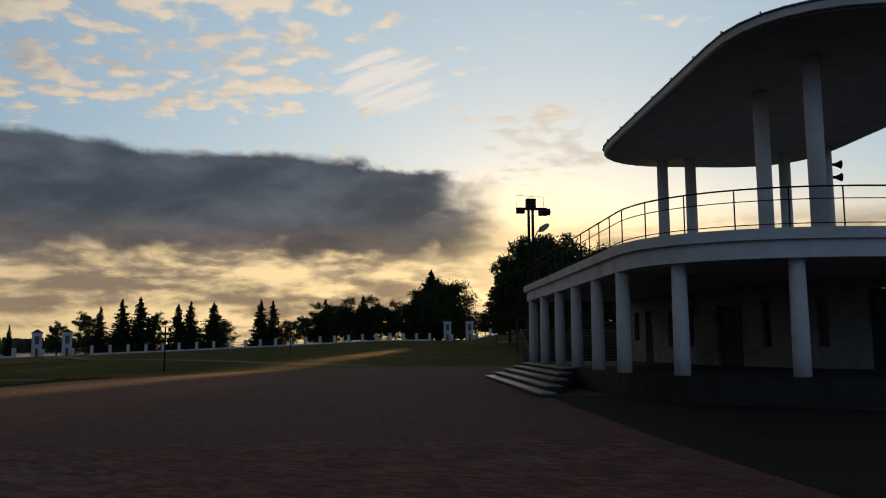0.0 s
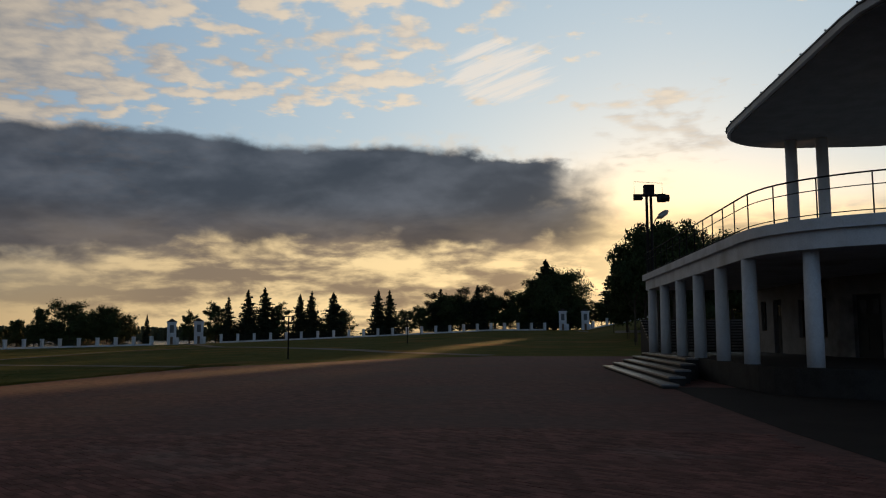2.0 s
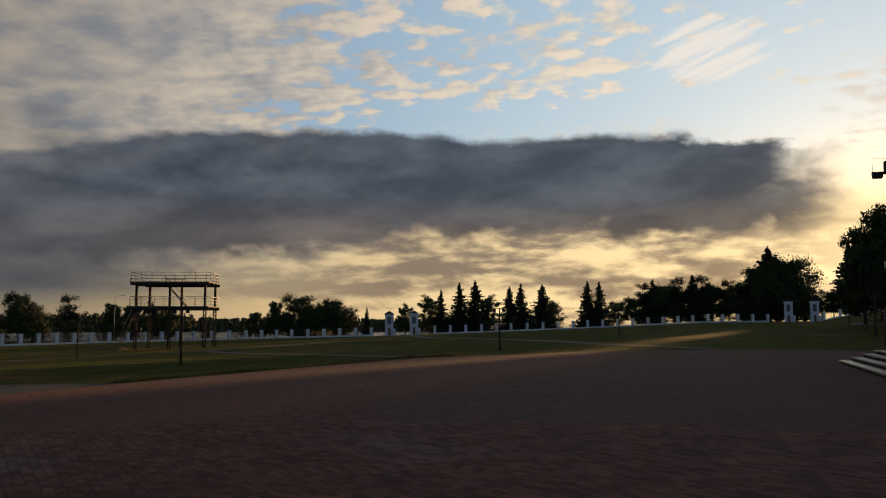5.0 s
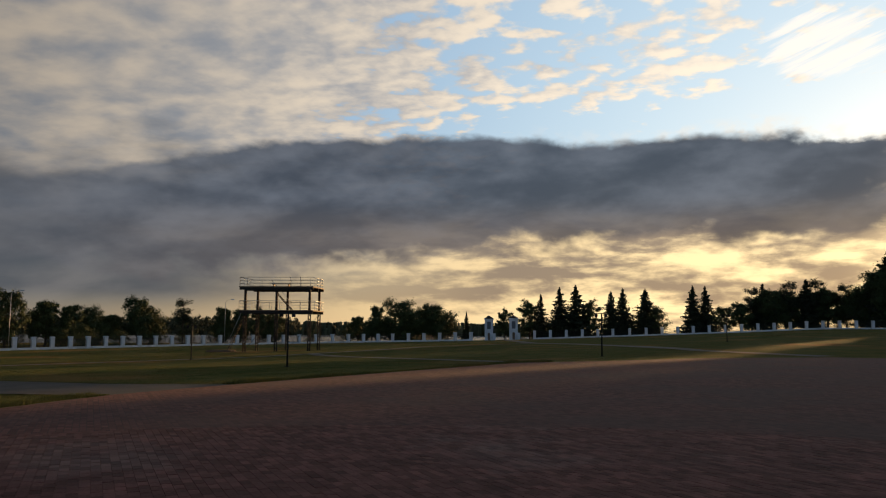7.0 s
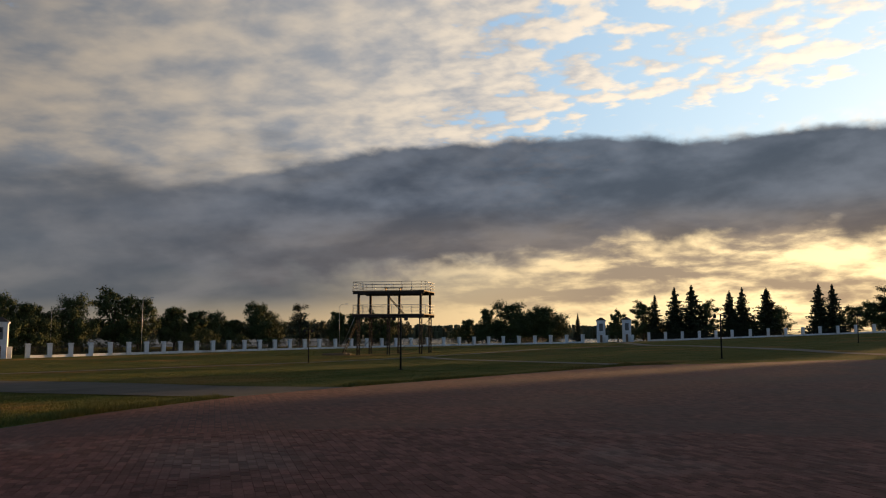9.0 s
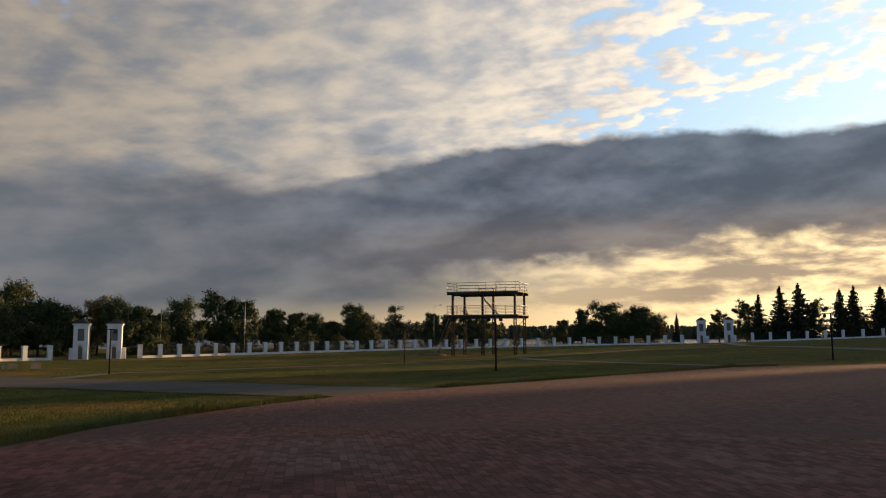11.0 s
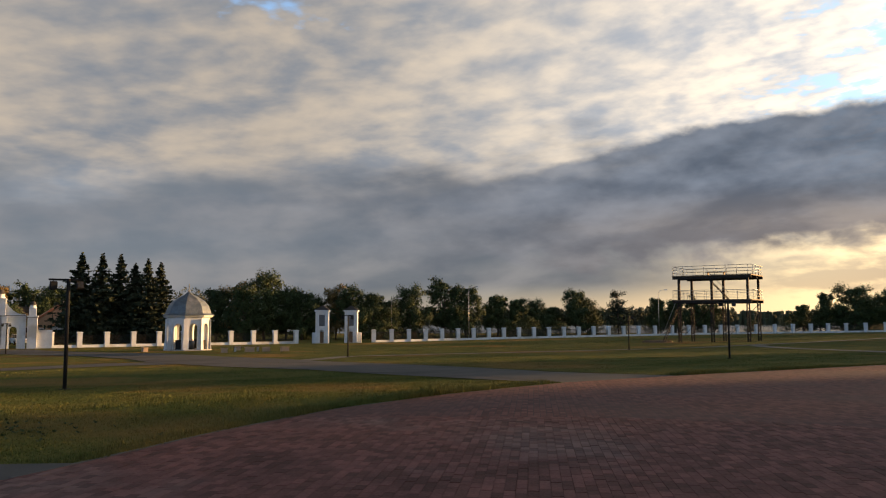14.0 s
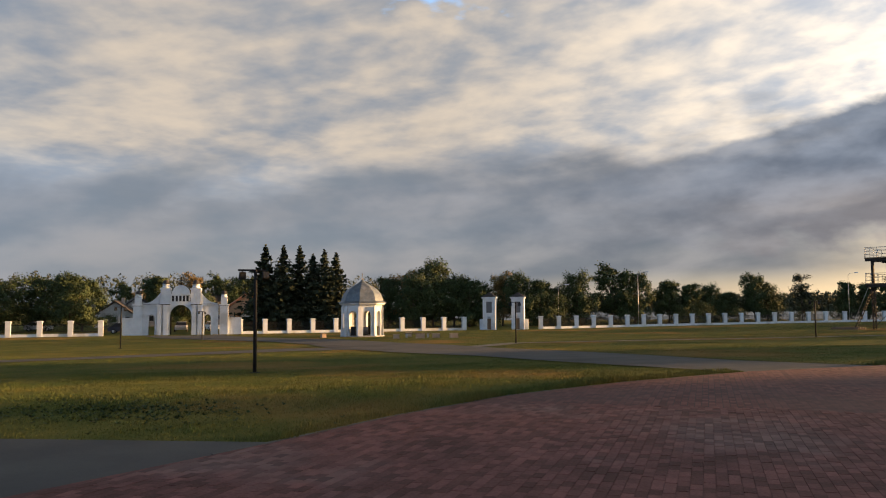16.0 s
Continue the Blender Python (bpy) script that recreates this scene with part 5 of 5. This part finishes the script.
for k in range(5):
    part("board", box(B(), -1.5 + 0.1 * k, -0.5 + 0.22 * k, 0.02 + 0.06 * (k % 2), 1.4 + 0.12 * k, -0.3 + 0.22 * k, 0.2 + 0.06 * (k % 2)), WOOD, w)


def sapling(x, y, h):
    t = thing("sapling", pose(x, y, slope(x, y)), "thin young tree tied to a stake", "sapling", "young trees behind the pavilion")
    part("trunk", tube(B(), [(0, 0, -0.2), (0.03, 0, h * 0.6), (0, 0.02, h)], 0.05, 6, 0.02), BARK, t)
    part("stake", box(B(), 0.18, -0.03, -0.2, 0.24, 0.03, 1.5), WOOD, t)
    cr = B()
    rng.seed(int(y))
    for k in range(160):
        leaf(cr, Vector((rng.gauss(0, 0.16), rng.gauss(0, 0.16), h * rng.uniform(0.55, 1.08))), rng.uniform(0.03, 0.07))
    part("crown", cr, LEAVES, t, fix=False)


for x, y, h in ((9.0, 137, 4.0), (7.4, 82, 2.8), (6.9, 70.5, 2.6), (8.2, 100, 3.0)):
    sapling(x, y, h)


# ---- grass and weeds near the square ----
def inside(p, poly):
    hit = False
    for (ax, ay), (bx, by) in zip(poly, poly[1:] + poly[:1]):
        if (ay > p[1]) != (by > p[1]) and p[0] < (bx - ax) * (p[1] - ay) / (by - ay) + ax:
            hit = not hit
    return hit


PATH_A = [(-10.5, 1.5), (-12.0, -1.7), (-16, -10), (-22, -22), (-4, -22), (-4, -10), (-6, -3), (-9.9, 1.2)]
PATH_B = [(-16.6, 18.0), (-22.4, 17.4), (-28.2, 18.1), (-35.8, 18.4), (-42.9, 18.0), (-40.4, 11.0), (-32, 12.6), (-26, 12.6), (-20.5, 12.9), (-16, 13.4)]
PATH_C = [(-51.5, 10.2), (-51.8, 7.2), (-46.5, 0.5), (-43.2, -4.6), (-38, -14), (-35.6, -14), (-40.2, -4.2), (-42.6, 0.4), (-46.4, 7.3), (-46, 10.6)]


def grass(name, count, x0, x1, y0, y1, tall, wide, seed, label, edge=None):
    r = random.Random(seed)
    verts, faces = [], []
    while len(faces) < count:
        y = r.uniform(y0, y1)
        if edge:
            x = plaza_edge(y) - 0.02 - abs(r.gauss(0, edge))
        else:
            x = r.uniform(x0, x1)
        if (y < 59.2 and x > plaza_edge(y) - 0.01) or inside((x, y), PATH_A) or inside((x, y), PATH_B) or inside((x, y), PATH_C):
            continue
        lush = 0.40 + 1.0 * max(0.0, noise.noise(Vector((x * 0.5, y * 0.5, 1.7))) + 0.25) + 0.9 * max(0.0, noise.noise(Vector((x * 2.3, y * 2.3, 5.1))))
        h = tall * lush * r.uniform(0.5, 1.3)
        a, lean = r.uniform(0, 6.28), r.uniform(0.1, 0.7) * h
        z = slope(x, y)
        c, s = math.cos(a) * wide, math.sin(a) * wide
        n = len(verts)
        verts += [(x - c, y - s, z - 0.01), (x + c, y + s, z - 0.01), (x + lean * math.sin(a * 3), y + lean * math.cos(a * 3), z + h)]
        faces.append((n, n + 1, n + 2))
    me = bpy.data.meshes.new(name)
    me.from_pydata(verts, [], faces)
    me.materials.append(BLADES)
    tagged(new(name, me), label, "grass", kind="stuff")


grass("grass", 150000, -26, -10, -8, 18, 0.036, 0.010, 1, "short uneven lawn grass beside the square")
grass("grass", 60000, -48, -24, -14, 34, 0.032, 0.016, 2, "short lawn grass farther from the square")
grass("grass", 50000, 0, 0, 0.0, 40, 0.12, 0.009, 3, "ragged taller grass along the paving edge", edge=0.35)
grass("grass", 30000, -34, -17, 18, 45, 0.04, 0.012, 4, "lawn grass beyond the path")


grass("grass", 90000, -112, -46, -30, 60, 0.03, 0.022, 5, "uneven tufts of lawn grass across the grounds")
grass("grass", 90000, -90, -15, 44, 130, 0.035, 0.022, 6, "uneven tufts of lawn grass on the rising ground")
grass("grass", 16000, -60, 14, 125, 208, 0.06, 0.04, 7, "uneven tufts of grass below the far fence")
grass("grass", 20000, -112, -80, 60, 160, 0.06, 0.04, 8, "uneven tufts of grass along the fence")


def weeds():
    r = random.Random(9)
    bm = B()
    for k in range(320):
        x, y = -14.5 + r.gauss(0, 0.7), -0.6 + r.gauss(0, 1.1)
        x, y = x + 0.35 * (y + 0.6), y
        z = slope(x, y)
        for j in range(7):
            a = r.uniform(0, 6.28)
            ln = r.uniform(0.03, 0.075)
            d = Vector((math.cos(a), math.sin(a), r.uniform(0.3, 1.2))).normalized()
            s = d.cross(Vector((0, 0, 1))).normalized() * ln * 0.3
            p = Vector((x, y, z))
            bm.faces.new([bm.verts.new(q) for q in (p, p + d * ln * 0.6 + s, p + d * ln, p + d * ln * 0.6 - s)])
    tagged(part("weeds", bm, WEED, fix=False), "patch of low dark broad-leaved weeds in the lawn", "weeds", kind="stuff")


WEED = material("weed_leaves", (0.028, 0.046, 0.013), (0.045, 0.066, 0.02), 0.7, 2, 20, 0.0, spread=0.4)
weeds()

# ---- kerb and pavers ----
KERB = material("kerb_stone", (0.13, 0.122, 0.115), (0.085, 0.08, 0.076), 0.9, 3, 40, 0.3, gloss=0.1)
kerb_line = [Vector((plaza_edge(y), y)) for y in [-2.0 + 0.9 * k for k in range(62)]]
for a, b in zip(kerb_line, kerb_line[1:]):
    if 12.8 < (a.y + b.y) / 2 < 18.2 or b.y < 1.5:
        continue
    n = (b - a).length
    m = pose(a.x, a.y, slope(a.x, a.y), 0, 0, math.degrees(math.atan2(b.y - a.y, b.x - a.x)))
    tagged(part("kerb", box(B(), 0.006, 0.0, -0.05, n - 0.006, 0.07, 0.032, m, taper=0.005), KERB, plaza))


def paver_box(verts, faces, cx, cy, c, s, top):
    n = len(verts)
    for hx, hy, z in ((0.1025, 0.0525, 0.0), (0.1015, 0.0515, 1.0)):
        for sx, sy in ((-1, -1), (1, -1), (1, 1), (-1, 1)):
            x, y = sx * hx, sy * hy
            verts.append((cx + x * c - y * s, cy + x * s + y * c, 0.02 + z * (top - 0.02)))
    faces += [(n + 4, n + 5, n + 6, n + 7)] + [(n + i, n + (i + 1) % 4, n + 4 + (i + 1) % 4, n + 4 + i) for i in range(4)]


def pavers():
    r = random.Random(4)
    turn = radians(143)
    c, s = math.cos(turn), math.sin(turn)
    near_list, verts, faces = [], [], []
    for i in range(-72, 73):
        for j in range(-140, 141):
            u, v = (i + 0.5 * (j % 2)) * 0.208, j * 0.108
            x, y = u * c - v * s, u * s + v * c
            d = math.hypot(x, y)
            az = math.degrees(math.atan2(-x, y))
            if not (5.6 < d < 14.0 and -34 < az < 108) or x < plaza_edge(y) + 0.12 or (x > 3.0 and y < 14.5 and x > 3.2):
                continue
            top = 0.036 + r.uniform(-0.0015, 0.003)
            if 40 < az < 80 and d < 6.9 and len(near_list) < 300:
                near_list.append((x, y, top))
            else:
                paver_box(verts, faces, x, y, c, s, top)
    me = bpy.data.meshes.new("pavers")
    me.from_pydata(verts, [], faces)
    me.materials.append(PAVER)
    ob = tagged(new("pavers", me), "red clay pavers of the square", kind="stuff")
    ob.parent = plaza
    one_v, one_f = [], []
    paver_box(one_v, one_f, 0, 0, c, s, 0.0365)
    single = bpy.data.meshes.new("paver")
    single.from_pydata(one_v, [], one_f)
    single.materials.append(PAVER)
    for x, y, top in near_list:
        ob = new("paver", single)
        ob.parent = plaza
        ob.location = (x, y, top - 0.0365)


pavers()
